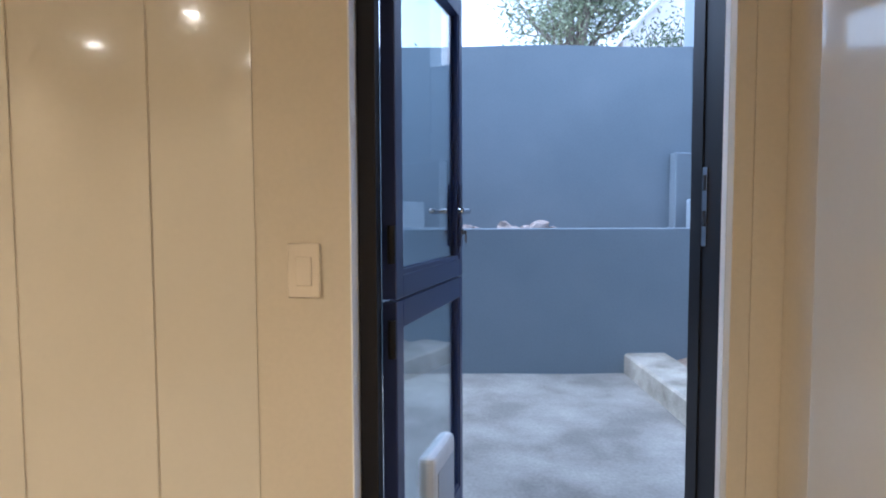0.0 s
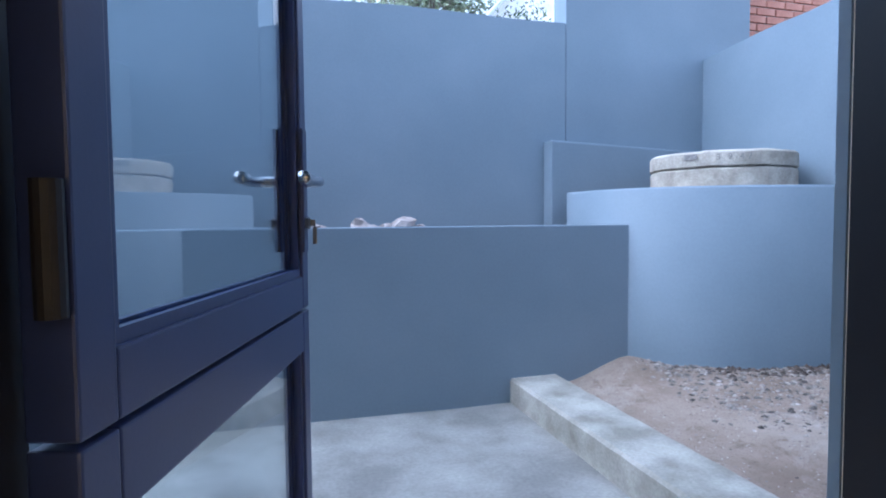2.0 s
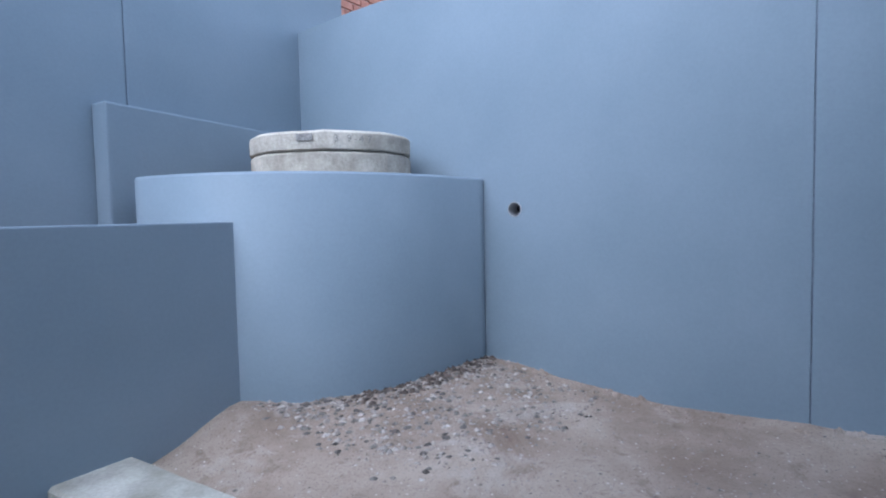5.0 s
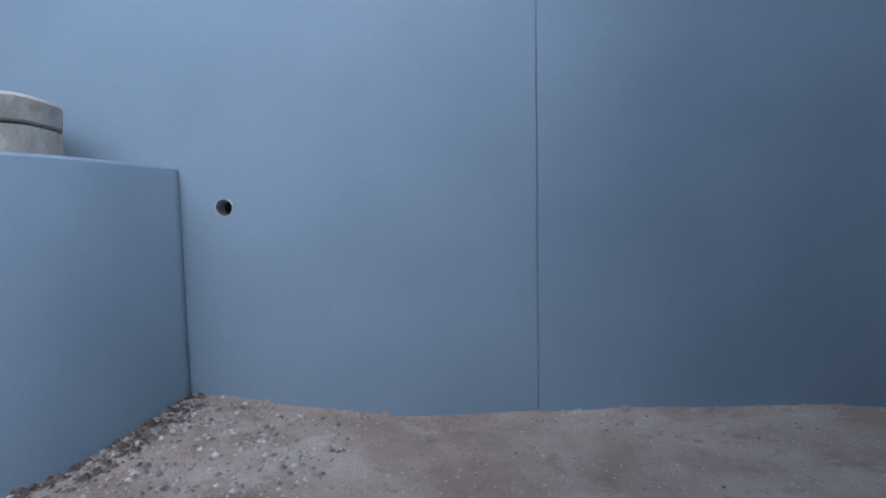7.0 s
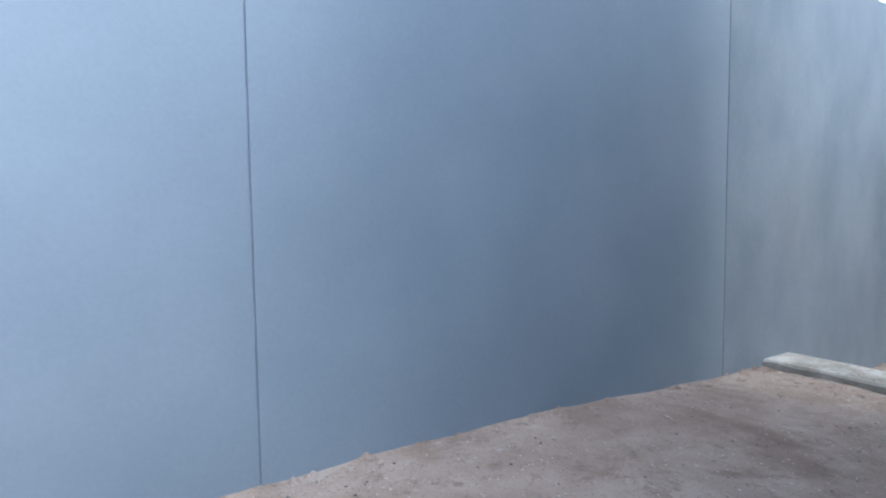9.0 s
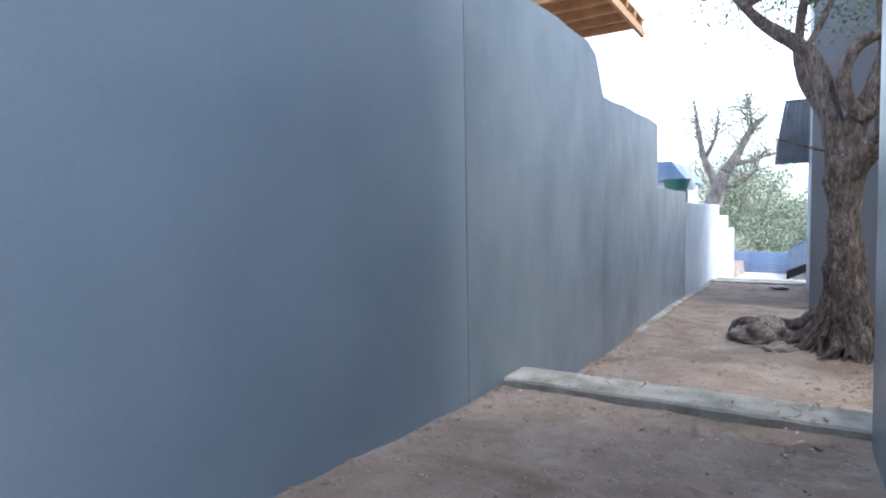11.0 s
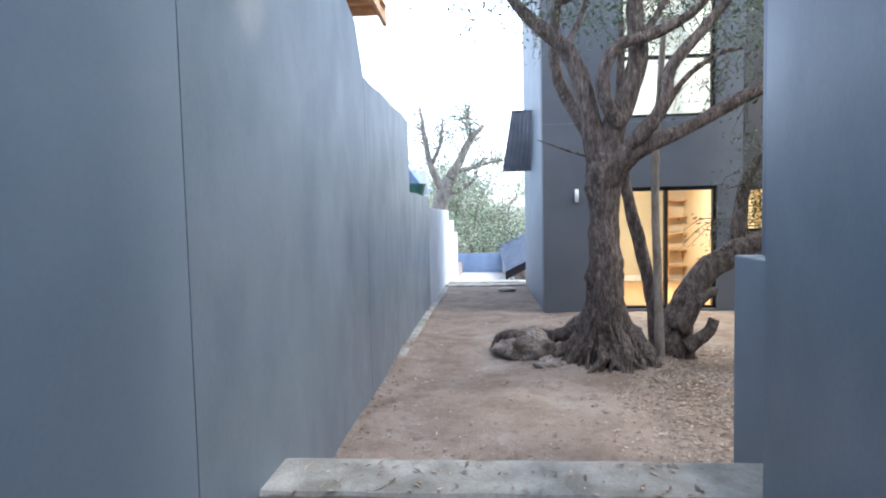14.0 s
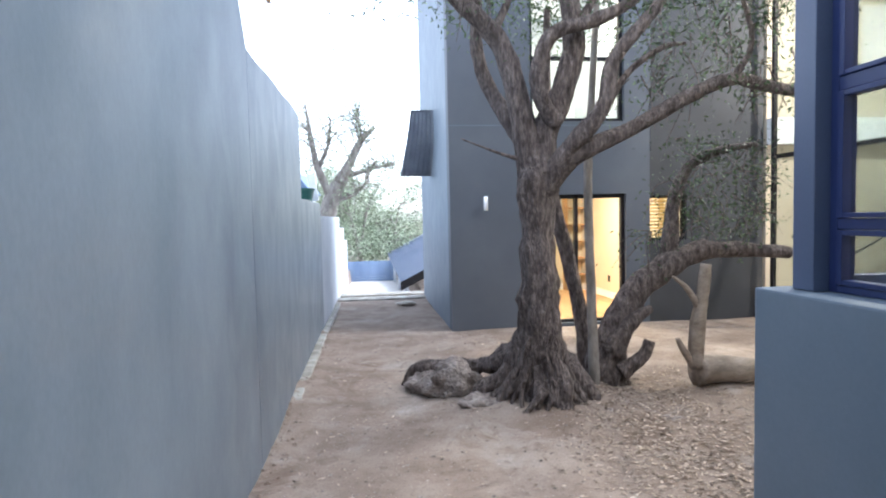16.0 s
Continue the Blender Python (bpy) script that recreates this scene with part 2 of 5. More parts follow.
M_WHITE_ROCK = mat("chalky rubble", (0.24, 0.2, 0.185), (0.38, 0.33, 0.31), 0.9, 9, 40, 0.5)
M_NAVY = mat("navy powder-coated aluminium", (0.03, 0.042, 0.125), (0.035, 0.049, 0.14), 0.34, 3, 200, 0.02, vary=0.02)
# navy of the corner post, lightened to hold the sky's reflection
M_SKYPOST = mat("navy lightened for sky reflection", (0.09, 0.115, 0.18), (0.105, 0.13, 0.2), 0.35, 3, 80, 0.03, vary=0.03)
# slate paint darkened: the recess's shade is put into the colour
M_SHADESLATE = mat("slate wall paint with recess shade", (0.048, 0.05, 0.055), (0.064, 0.066, 0.072), 0.65, 1.3, 60, 0.12, depth=0.004, vary=0.05)
M_BLACK = mat("dark bronze aluminium", (0.011, 0.01, 0.012), (0.015, 0.014, 0.016), 0.5, 3, 200, 0.02, vary=0.02, spec=0.3)
M_CHROME = mat("satin chrome", (0.5, 0.5, 0.52), None, 0.2, 3, 200, 0.0, metal=1.0, vary=0.02)
M_STEEL = mat("dull steel", (0.16, 0.16, 0.17), None, 0.4, 3, 200, 0.0, metal=1.0, vary=0.05)
M_CREAM = mat("cream interior paint", (0.6, 0.52, 0.39), (0.64, 0.56, 0.43), 0.6, 1.5, 80, 0.06, depth=0.003, vary=0.02)
M_REVEAL = mat("white reveal plaster", (0.72, 0.71, 0.7), None, 0.6, 2, 80, 0.06, depth=0.003, vary=0.02)
M_GLOSS = mat("cream gloss cupboard", (0.6, 0.54, 0.43), (0.62, 0.56, 0.45), 0.12, 1.5, 80, 0.0, vary=0.01, coat=0.6)
M_PLASTIC = mat("cream switch plastic", (0.62, 0.54, 0.42), None, 0.35, 3, 80, 0.0, vary=0.01)
M_WHITE = mat("white painted board", (0.75, 0.75, 0.75), None, 0.5, 3, 80, 0.02, vary=0.03)
M_CEIL = mat("white ceiling", (0.75, 0.74, 0.72), None, 0.8, 2, 80, 0.04, vary=0.02)
M_TILE = mat("pale floor tile", (0.5, 0.46, 0.4), None, 0.25, 2, 60, 0.02)
M_BARK = mat("rough grey brown bark", (0.062, 0.047, 0.041), (0.21, 0.17, 0.152), 0.95, 22, 60, 1.0, depth=0.055, stretch=(1, 1, 0.34), contrast=(0.32, 0.68), vary=0.42)
M_PALEBARK = mat("smooth pale bark", (0.16, 0.14, 0.12), (0.3, 0.27, 0.24), 0.9, 9, 50, 0.5, depth=0.01, stretch=(1, 1, 0.4))
M_DEAD = mat("bleached dead wood", (0.2, 0.16, 0.125), (0.36, 0.3, 0.245), 0.9, 10, 60, 0.7, stretch=(0.4, 1, 1))
M_LEAF = mat("narrow green leaves", (0.035, 0.065, 0.026), (0.1, 0.15, 0.06), 0.55, 6, 30, 0.0, vary=0.3, island=0.45)
# distant leaves: haze is put into the colour by paling it
M_LEAFHAZE = mat("far foliage paled for haze", (0.17, 0.21, 0.13), (0.33, 0.38, 0.26), 0.7, 2.5, 20, 0.0, vary=0.3, island=0.4)
M_LITTER = mat("dry fallen leaves", (0.16, 0.115, 0.085), (0.42, 0.34, 0.27), 0.9, 30, 70, 0.2, vary=0.3, island=0.5)
M_BRICK = mat("red face brick", (0.38, 0.15, 0.1), (0.52, 0.25, 0.18), 0.85, 9, 70, 0.5)
M_MORTAR = mat("brick mortar", (0.4, 0.36, 0.32), None, 0.95, 8, 80, 0.4)
M_ROOF = mat("blue grey roof sheeting", (0.13, 0.16, 0.22), (0.17, 0.2, 0.27), 0.4, 3, 50, 0.05, vary=0.05)
M_ROOFDARK = mat("charcoal roof sheeting", (0.24, 0.26, 0.3), (0.32, 0.34, 0.38), 0.5, 3, 50, 0.05)
M_YELLOW = mat("yellow ochre wall", (0.6, 0.46, 0.19), (0.64, 0.5, 0.22), 0.6, 2, 60, 0.03, vary=0.03)
M_TIMBER = mat("raw pine timber", (0.42, 0.24, 0.11), (0.55, 0.34, 0.17), 0.7, 6, 60, 0.2, stretch=(1, 0.2, 1))
M_PAVE = mat("pale paving", (0.5, 0.48, 0.45), None, 0.85, 3, 60, 0.2)
M_GREEN = mat("green plastic bin", (0.03, 0.11, 0.085), None, 0.4, 3, 60, 0.0)
M_BLUETARP = mat("blue sheet", (0.13, 0.2, 0.33), (0.2, 0.28, 0.42), 0.5, 3, 60, 0.05)
M_PVC = mat("grey pvc pipe", (0.3, 0.3, 0.31), None, 0.4, 3, 60, 0.0)
# near-black that paints the unlit depth of holes
M_DARKHOLE = mat("black painted hole depth", (0.012, 0.012, 0.014), None, 0.9, 3, 60, 0.0)
M_INK = mat("faded stencil ink", (0.16, 0.15, 0.14), (0.3, 0.28, 0.26), 0.9, 60, 90, 0.0)
M_GLASS = glass("clear window glass", (0.9, 0.95, 0.97), 0.1)
M_GLASS2 = glass("house window glass", (0.85, 0.88, 0.88), 0.05)
M_LAMP = glow("warm lamp disc", (1.0, 0.82, 0.55), 22.0)
M_LAMPW = glow("room lamp disc", (1.0, 0.86, 0.62), 10.0)

WX = 3.64          # face of the boundary wall
NY = 5.42          # face of the tall rear wall
FLOOR = 0.2        # concrete of the yard


# ---- ground: one sheet to the horizon ----
def smooth(a, b, v):
    u = min(1, max(0, (v - a) / (b - a)))
    return u * u * (3 - 2 * u)


def height(x, y):
    n1 = noise.noise(Vector((x * 0.7, y * 0.7, 0)))
    n2 = noise.noise(Vector((x * 3.1, y * 3.1, 4)))
    n3 = noise.noise(Vector((x * 11, y * 11, 9)))
    yard = 0.272 + 0.02 * n1 + 0.014 * n2 + 0.006 * n3
    yard += 0.15 * smooth(2.6, 4.2, y) * smooth(1.5, 2.6, x)
    yard += 0.08 * math.exp(-((x - 2.1) ** 2 + (y - 4.3) ** 2) / 0.06)
    yard -= 0.09 * smooth(0.8, -1.4, y)
    gard = -0.13 + 0.04 * n1 + 0.018 * n2 + 0.008 * n3
    gard -= 0.1 * smooth(-6.5, -11.5, y)
    d = math.hypot(x - 1.5, (y + 5.1) * 0.9)
    gard += 0.12 * smooth(1.1, 0.2, d)
    gard += 0.015 * smooth(3.2, 3.6, x)
    z = yard + (gard - yard) * smooth(-1.5, -1.8, y)
    if y < -12.2:
        z = -0.42
    if y < -13.6:
        z = -0.6 - 0.06 * (-13.6 - y) if y > -30 else -1.6
    if x < 1.5 and y > -2.2 and y < 4.5:
        z = min(z, -0.25)
    if y < -8.25 and x < 1.72:
        z = -0.4 if y > -30 else -1.6
    if y > 4.45:
        z = 0.0
    if y > 5.55:
        z = 2.2
    if x > WX + 0.1:
        z = 1.0 if y > -8 else -0.6
    if y < -30:
        z = -1.6
    if x < -3.3 and y < 5.55:
        z = -0.4
    return z


def axis_values(bands):
    vals = []
    for a, b, s in bands:
        k = max(1, round((b - a) / s))
        vals += [a + (b - a) * i / k for i in range(k)]
    return vals + [bands[-1][1]]


gx = axis_values([(-300, -40, 65), (-40, -4, 9), (-4, -1, 0.3), (-1, 3.8, 0.065), (3.8, 12, 2), (12, 40, 14), (40, 300, 65)])
gy = axis_values([(-300, -60, 60), (-60, -30, 10), (-30, -14, 2), (-14, -9, 0.2), (-9, 4.6, 0.065), (4.6, 5.5, 0.3), (5.5, 5.6, 0.1), (5.6, 8, 0.6), (8, 40, 8), (40, 300, 65)])
bm = bmesh.new()
gv = [[bm.verts.new((x, y, height(x, y))) for x in gx] for y in gy]
for j in range(len(gy) - 1):
    for i in range(len(gx) - 1):
        bm.faces.new([gv[j][i], gv[j][i + 1], gv[j + 1][i + 1], gv[j + 1][i]])
ground = part("ground", bm, M_DIRT, smooth=True)
setting(ground, "dry sandy brown soil with scattered grit", "ground")

# ---- boundary wall with its joints and stepped top ----
SEAMS = [2.05, -0.955, -3.86]


def wall_top(y):
    if y > -3.84:
        return 2.765 + 0.185 * smooth(5.6, 1.5, y) - 0.03 * smooth(5.22, 5.36, y) + 0.03 * smooth(-1.5, -3.0, y) - 0.2 * smooth(-3.45, -3.84, y) + 0.008 * math.sin(y * 7)
    if y > -6.53:
        return 2.56 + 0.05 * smooth(-3.9, -6.0, y) + 0.01 * math.sin(y * 5)
    return 1.72 + 0.006 * math.sin(y * 5)


def wall_panel(bm, y0, y1, x0, x1, zb=-0.7):
    k = max(2, int((y1 - y0) / 0.25))
    ys = [y0 + (y1 - y0) * i / k for i in range(k + 1)]
    top = [(y, wall_top(min(max(y, y0 + 0.001), y1 - 0.001))) for y in ys]
    return prism(bm, [(y0, zb)] + [(y1, zb)] + top[::-1], "x", x0, x1)


bm = bmesh.new()
wall_panel(bm, -3.856, -0.959, WX, WX + 0.22)
wall_panel(bm, -6.53, -3.864, WX, WX + 0.22)
wall_panel(bm, -8.9, -6.534, WX, WX + 0.22)
wall_east = part("wall_east", bm, M_STREAK)
setting(wall_east, "tall blue grey plastered boundary wall with streaks and vertical joints", "wall")

# the panel with the round outlet, cut through
bm = bmesh.new()
wall_panel(bm, 2.054, 5.65, WX, WX + 0.22)
wall_panel(bm, -0.951, 2.046, WX, WX + 0.22)
wall_east_2 = part("wall_east_2", bm, M_PAINT)
bm = bmesh.new()
cyl(bm, (WX, 3.59, 1.335), 0.047, 0.3, "x", 28)
cutter = part("cutter", bm, M_PAINT)
cut = wall_east_2.modifiers.new("outlet", "BOOLEAN")
cut.operation, cut.solver, cut.object = "DIFFERENCE", "EXACT", cutter
dg = bpy.context.evaluated_depsgraph_get()
cut_mesh = bpy.data.meshes.new_from_object(wall_east_2.evaluated_get(dg))
wall_east_2.modifiers.clear()
wall_east_2.data = cut_mesh
bpy.data.objects.remove(cutter)
setting(wall_east_2, "smooth blue grey plastered wall with a round outlet", "wall")

bm = bmesh.new()
for y in SEAMS:
    box(bm, WX + 0.007, WX + 0.21, y - 0.006, y + 0.006, -0.6, wall_top(y - 0.05) - 0.01)
setting(part("trim", bm, M_JOINT), "dark sealed movement joint in the wall", "joint")

bm = bmesh.new()
for r0, r1, x0, x1 in ((0.046, 0.041, WX - 0.004, WX + 0.16),):
    n = 28
    loops = []
    for r, x in ((r0, x0), (r0, x1), (r1, x1), (r1, x0)):
        loops.append([bm.verts.new((x, 3.59 + r * math.cos(2 * math.pi * i / n), 1.335 + r * math.sin(2 * math.pi * i / n))) for i in range(n)])
    for a, b in zip(loops, loops[1:] + loops[:1]):
        for i in range(n):
            bm.faces.new([a[i], a[(i + 1) % n], b[(i + 1) % n], b[i]])
pipe = part("drain_pipe", bm, M_PVC)
tagged(pipe, "short grey plastic drain pipe set into the wall", "pipe")
# near-black disc in place of the pipe's unlit depth
bm = bmesh.new()
cyl(bm, (WX + 0.13, 3.59, 1.335), 0.041, 0.02, "x", 28)
part("dark_disc", bm, M_DARKHOLE, pipe)

# pale stepped continuation
bm = bmesh.new()
for y0, y1, z in ((-14.0, -8.904, 1.54), (-16.2, -14.0, 1.26), (-18.0, -16.2, 0.86)):
    box(bm, WX, WX + 0.2, y0, y1, -2.0, z, 0.01)
setting(part("wall_east_3", bm, M_PALE), "pale grey stepped garden wall", "wall")

# ---- rear walls ----
bm = bmesh.new()
k = 14
top = [(-4.0 + (2.284 + 4.0) * i / k, 2.955 + 0.012 * math.sin(i * 1.3)) for i in range(k + 1)]
prism(bm, [(-4.0, -0.3), (2.284, -0.3)] + top[::-1], "y", NY, NY + 0.22)
setting(part("wall_north", bm, M_PAINT), "tall blue grey plastered rear wall", "wall")
bm = bmesh.new()
box(bm, 2.292, 4.14, NY, NY + 0.22, -0.3, 4.3, 0.006)
setting(part("wall_north_2", bm, M_PAINT), "taller blue grey plastered rear wall", "wall")
setting(part("trim", abox(2.27, 2.3, NY + 0.008, NY + 0.2, 0.0, 2.94), M_JOINT), "dark vertical movement joint", "joint")

bm = bmesh.new()
box(bm, -4.0, 2.2, 4.35, 4.57, -0.3, 1.30, 0.008)
setting(part("wall_low", bm, M_PAINT), "low blue grey retaining wall with a flat top", "wall")
bm = bmesh.new()
xs = [-4.0 + 0.2 * i for i in range(31)]
ys = [4.57 + 0.085 * i for i in range(11)]
vs = [[bm.verts.new((x, y, 1.225 + 0.015 * noise.noise(Vector((x * 4, y * 4, 0))))) for x in xs] for y in ys]
for j in range(10):
    for i in range(30):
        bm.faces.new([vs[j][i], vs[j][i + 1], vs[j + 1][i + 1], vs[j + 1][i]])
setting(part("terrace", bm, M_DIRT, smooth=True), "narrow soil terrace behind the low wall", "ground")

# block in the corner
bm = bmesh.new()
prism(bm, [(2.085, 0.3), (3.63, 0.3), (3.63, 1.90), (2.085, 1.97)], "y", 5.27, NY - 0.003, 0.014)
setting(part("wall_block", bm, M_PAINT), "blue grey plastered block against the rear wall", "wall")

# curved retaining wall
def curve_points(n=28):
    """Plan of the curved wall: a wide arc that runs out to the boundary wall."""
    pts = []
    for i in range(n + 1):
        a = math.pi / 2 * i / n
        c, d = max(math.cos(a), 0.0) ** 0.87, math.sin(a) ** 0.87
        pts.append((3.3 - 1.255 * c, 4.95 - 1.13 * d))
    x, y = pts[-1]
    for i in range(1, 6):
        u = i / 5
        pts.append((x + (WX - 0.003 - x) * u, y + (3.80 - y) * u))
    return pts


def offset_points(pts, d):
    out = []
    for i, p in enumerate(pts):
        a, b = pts[max(i - 1, 0)], pts[min(i + 1, len(pts) - 1)]
        t = Vector((b[0] - a[0], b[1] - a[1])).normalized()
        out.append((p[0] - t.y * d, p[1] + t.x * d))
    return out


outer = curve_points()
inner = offset_points(outer, 0.2)
inner[-1] = (WX - 0.003, inner[-1][1])
bm = bmesh.new()
ring = outer + inner[::-1]
lo = [bm.verts.new((x, y, 0.1)) for x, y in ring]
hi = [bm.verts.new((x, y, 1.535)) for x, y in ring]
n = len(outer)
for i in range(len(ring)):
    j = (i + 1) % len(ring)
    bm.faces.new([lo[i], lo[j], hi[j], hi[i]])
for i in range(n - 1):
    bm.faces.new([hi[i], hi[i + 1], hi[2 * n - 2 - i], hi[2 * n - 1 - i]])
bmesh.ops.recalc_face_normals(bm, faces=bm.faces)
curved = part("wall_curved", bm, M_PAINT)
for p in curved.data.polygons:
    p.use_smooth = abs(p.normal.z) < 0.5 and p.area < 0.5
curved.modifiers.new("edge", "BEVEL").width = 0.012
curved.modifiers["edge"].limit_method = "ANGLE"
setting(curved, "curved blue grey plastered retaining wall round a manhole", "wall")
bm = bmesh.new()
fill = [(x, y) for x, y in inner] + [(WX - 0.003, 5.26), (2.25, 5.26)]
bm.faces.new([bm.verts.new((x, y, 1.47)) for x, y in fill])
setting(part("soil_fill", bm, M_DIRT), "sandy soil fill inside the curved wall", "ground")

# ---- yard slab and kerbs ----
bm = bmesh.new()
xs = [-2.4 + (1.36 + 2.4) * i / 24 for i in range(25)]
ys = [1.5 + (4.352 - 1.5) * i / 20 for i in range(21)]
vs = [[bm.verts.new((x, y, FLOOR + 0.006 * noise.noise(Vector((x * 1.5, y * 1.5, 2))))) for x in xs] for y in ys]
for j in range(20):
    for i in range(24):
        bm.faces.new([vs[j][i], vs[j][i + 1], vs[j + 1][i + 1], vs[j + 1][i]])
setting(part("pavement", bm, M_CONC, smooth=True), "trowelled pale grey concrete slab with stains", "floor")


def rough_kerb(x0, x1, y0, y1, z0, z1, along, seed):
    """A cast kerb with slightly wavy, worn edges."""
    bm = bmesh.new()
    length = (y1 - y0) if along == "y" else (x1 - x0)
    k = int(length / 0.08)
    rings = []
    for i in range(k + 1):
        u = i / k
        w = [0.006 * noise.noise(Vector((u * length * 5, seed + q * 3.1, 0))) for q in range(6)]
        c = 0.014 + 0.008 * noise.noise(Vector((u * length * 9, seed, 7)))
        if along == "y":
            sec = [(x0 + w[0], z0), (x0 + w[0], z1 - c + w[1]), (x0 + c + w[0], z1 + w[1]), (x1 - c + w[2], z1 + w[3]), (x1 + w[2], z1 - c + w[3]), (x1 + w[2], z0)]
            rings.append([bm.verts.new((a, y0 + u * length, b)) for a, b in sec])
        else:
            sec = [(y0 + w[0], z0), (y0 + w[0], z1 - c + w[1]), (y0 + c + w[0], z1 + w[1]), (y1 - c + w[2], z1 + w[3]), (y1 + w[2], z1 - c + w[3]), (y1 + w[2], z0)]
            rings.append([bm.verts.new((x0 + u * length, a, b)) for a, b in sec])
    for a, b in zip(rings, rings[1:]):
        for s in range(5):
            bm.faces.new([a[s], a[s + 1], b[s + 1], b[s]])
    bm.faces.new(rings[0])
    bm.faces.new(rings[-1][::-1])
    bmesh.ops.recalc_face_normals(bm, faces=bm.faces)
    return bm


setting(part("kerb_1", rough_kerb(1.345, 1.665, 1.62, 4.352, 0.0, 0.355, "y", 3), M_KERB), "raw cast concrete kerb beside the slab", "kerb")
setting(part("kerb_2", rough_kerb(1.37, WX + 0.002, -1.80, -1.44, -0.3, 0.235, "x", 8), M_KERB), "raw cast concrete step across the path", "kerb")
setting(part("step_1", rough_kerb(1.6, WX + 0.002, -12.6, -12.2, -0.8, -0.2, "x", 5), M_KERB), "concrete step at the end of the path", "step")
setting(part("step_2", rough_kerb(1.6, WX + 0.002, -13.9, -13.5, -0.9, -0.28, "x", 6), M_KERB), "lower concrete step", "step")

# ---- house: corridor and door wall ----
IY, OY = 1.36, 1.62
DX0, DX1, DTOP = -0.25, 0.675, 2.26
bm = bmesh.new()
box(bm, -2.4, DX0, IY, OY, -0.3, 3.29)
box(bm, DX1, 1.6, IY, OY, -0.3, 3.29)
box(bm, DX0, DX1, IY, OY, DTOP, 3.29)
door_wall = part("wall_door", bm, M_CREAM)
setting(door_wall, "cream painted corridor wall round the door", "wall")
bm = bmesh.new()
box(bm, -4.0, DX0, OY + 0.003, OY + 0.02, -0.3, 3.2)
box(bm, DX1, 1.319, OY + 0.003, OY + 0.02, -0.3, 3.2)
box(bm, DX0, DX1, OY + 0.003, OY + 0.02, DTOP, 3.2)
setting(part("wall_outside", bm, M_PAINT), "blue grey plastered outside wall of the house", "wall")
bm = bmesh.new()
box(bm, DX0, DX0 + 0.004, IY - 0.001, OY, FLOOR, DTOP)
box(bm, DX1 - 0.047, DX1 - 0.001, 1.391, 1.413, FLOOR, DTOP)
setting(part("trim", bm, M_REVEAL), "white plaster door reveal", "reveal")
setting(part("trim", abox(DX1 - 0.047, DX1 - 0.001, IY - 0.001, 1.39, FLOOR, DTOP, 0.002), M_CREAM), "cream plaster edge of the door opening", "reveal")
for k, (a, b, c, d) in enumerate(((0.75, 0.95, -1.34, IY - 0.002), (-2.5, -2.4, -1.34, IY - 0.002), (-2.5, 0.95, -1.355, -1.341))):
    setting(part("wall_corridor_%d" % (k + 1), abox(a, b, c, d, 0.0, 2.4), M_CREAM), "cream painted corridor wall", "wall")
setting(part("floor", abox(-2.5, 0.95, -1.355, OY, 0.1, 0.215), M_TILE), "pale tiled corridor floor", "floor")
setting(part("ceiling", abox(-2.5, 1.31, -1.355, IY - 0.001, 2.4, 2.5), M_CEIL), "white corridor ceiling", "ceiling")

# added slab above view, shaped as eaves, to shade the low walls
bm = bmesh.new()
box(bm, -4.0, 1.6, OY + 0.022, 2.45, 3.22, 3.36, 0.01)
setting(part("shade_eaves", bm, M_PAINT), "added unseen eaves slab that shades the yard", "eaves")

# glossy cupboards
cupboard = new("tall_cupboard")
tagged(cupboard, "tall built-in cupboard with glossy cream doors", "cupboard")
part("body", abox(-2.39, -0.7, 1.3575, 1.3595, 0.22, 2.39), M_CREAM, cupboard)
for a, b in ((-2.39, -1.70), (-1.697, -1.0135), (-1.01, -0.7015), (-0.699, -0.467)):
    part("door", abox(a, b, 1.354 if b < -0.5 else 1.357, 1.357 if b < -0.5 else 1.361, 0.3, 2.38, 0.0015 if b < -0.5 else 0.0, 1), M_GLOSS, cupboard)
cupboard = new("tall_cupboard")
tagged(cupboard, "glossy pale cupboard along the corridor side", "cupboard")
part("body", abox(0.735, 0.749, -1.3, 1.2, 0.22, 2.39), M_CREAM, cupboard)
for a, b in ((-1.3, -0.5), (-0.49, 0.2), (0.21, 1.2)):
    part("door", abox(0.716, 0.734, a, b, 0.3, 2.38, 0.0015, 1), M_GLOSS, cupboard)

# light switch
switch = new("light_switch")
tagged(switch, "cream plastic light switch plate with a tall rocker", "switch")
part("plate", abox(-0.392, -0.318, 1.349, 1.359, 1.208, 1.332, 0.003), M_PLASTIC, switch)
part("rocker", abox(-0.372, -0.336, 1.343, 1.351, 1.236, 1.302, 0.002), M_PLASTIC, switch)

# ceiling lamps of the corridor
for x, y in ((-1.25, -0.2), (-2.03, -0.71), (-1.22, -1.03), (0.1, -0.6)):
    d = new("downlight")
    tagged(d, "small recessed warm downlight in the ceiling", "lamp", "corridor downlights")
    bm = bmesh.new()
    cyl(bm, (x, y, 2.394), 0.05, 0.012, "z", 24)
    part("trim_ring", bm, M_WHITE, d)
    bm = bmesh.new()
    cyl(bm, (x, y, 2.386), 0.034, 0.006, "z", 24)
    part("lens", bm, M_LAMP, d)
    ld = bpy.data.lights.new("downlight_beam", "SPOT")
    ld.energy, ld.color, ld.spot_size, ld.spot_blend, ld.shadow_soft_size = 13, (1.0, 0.76, 0.48), radians(150), 0.8, 0.04
    lo_ = new("downlight_beam", ld)
    lo_.matrix_world = pose(x, y, 2.37)

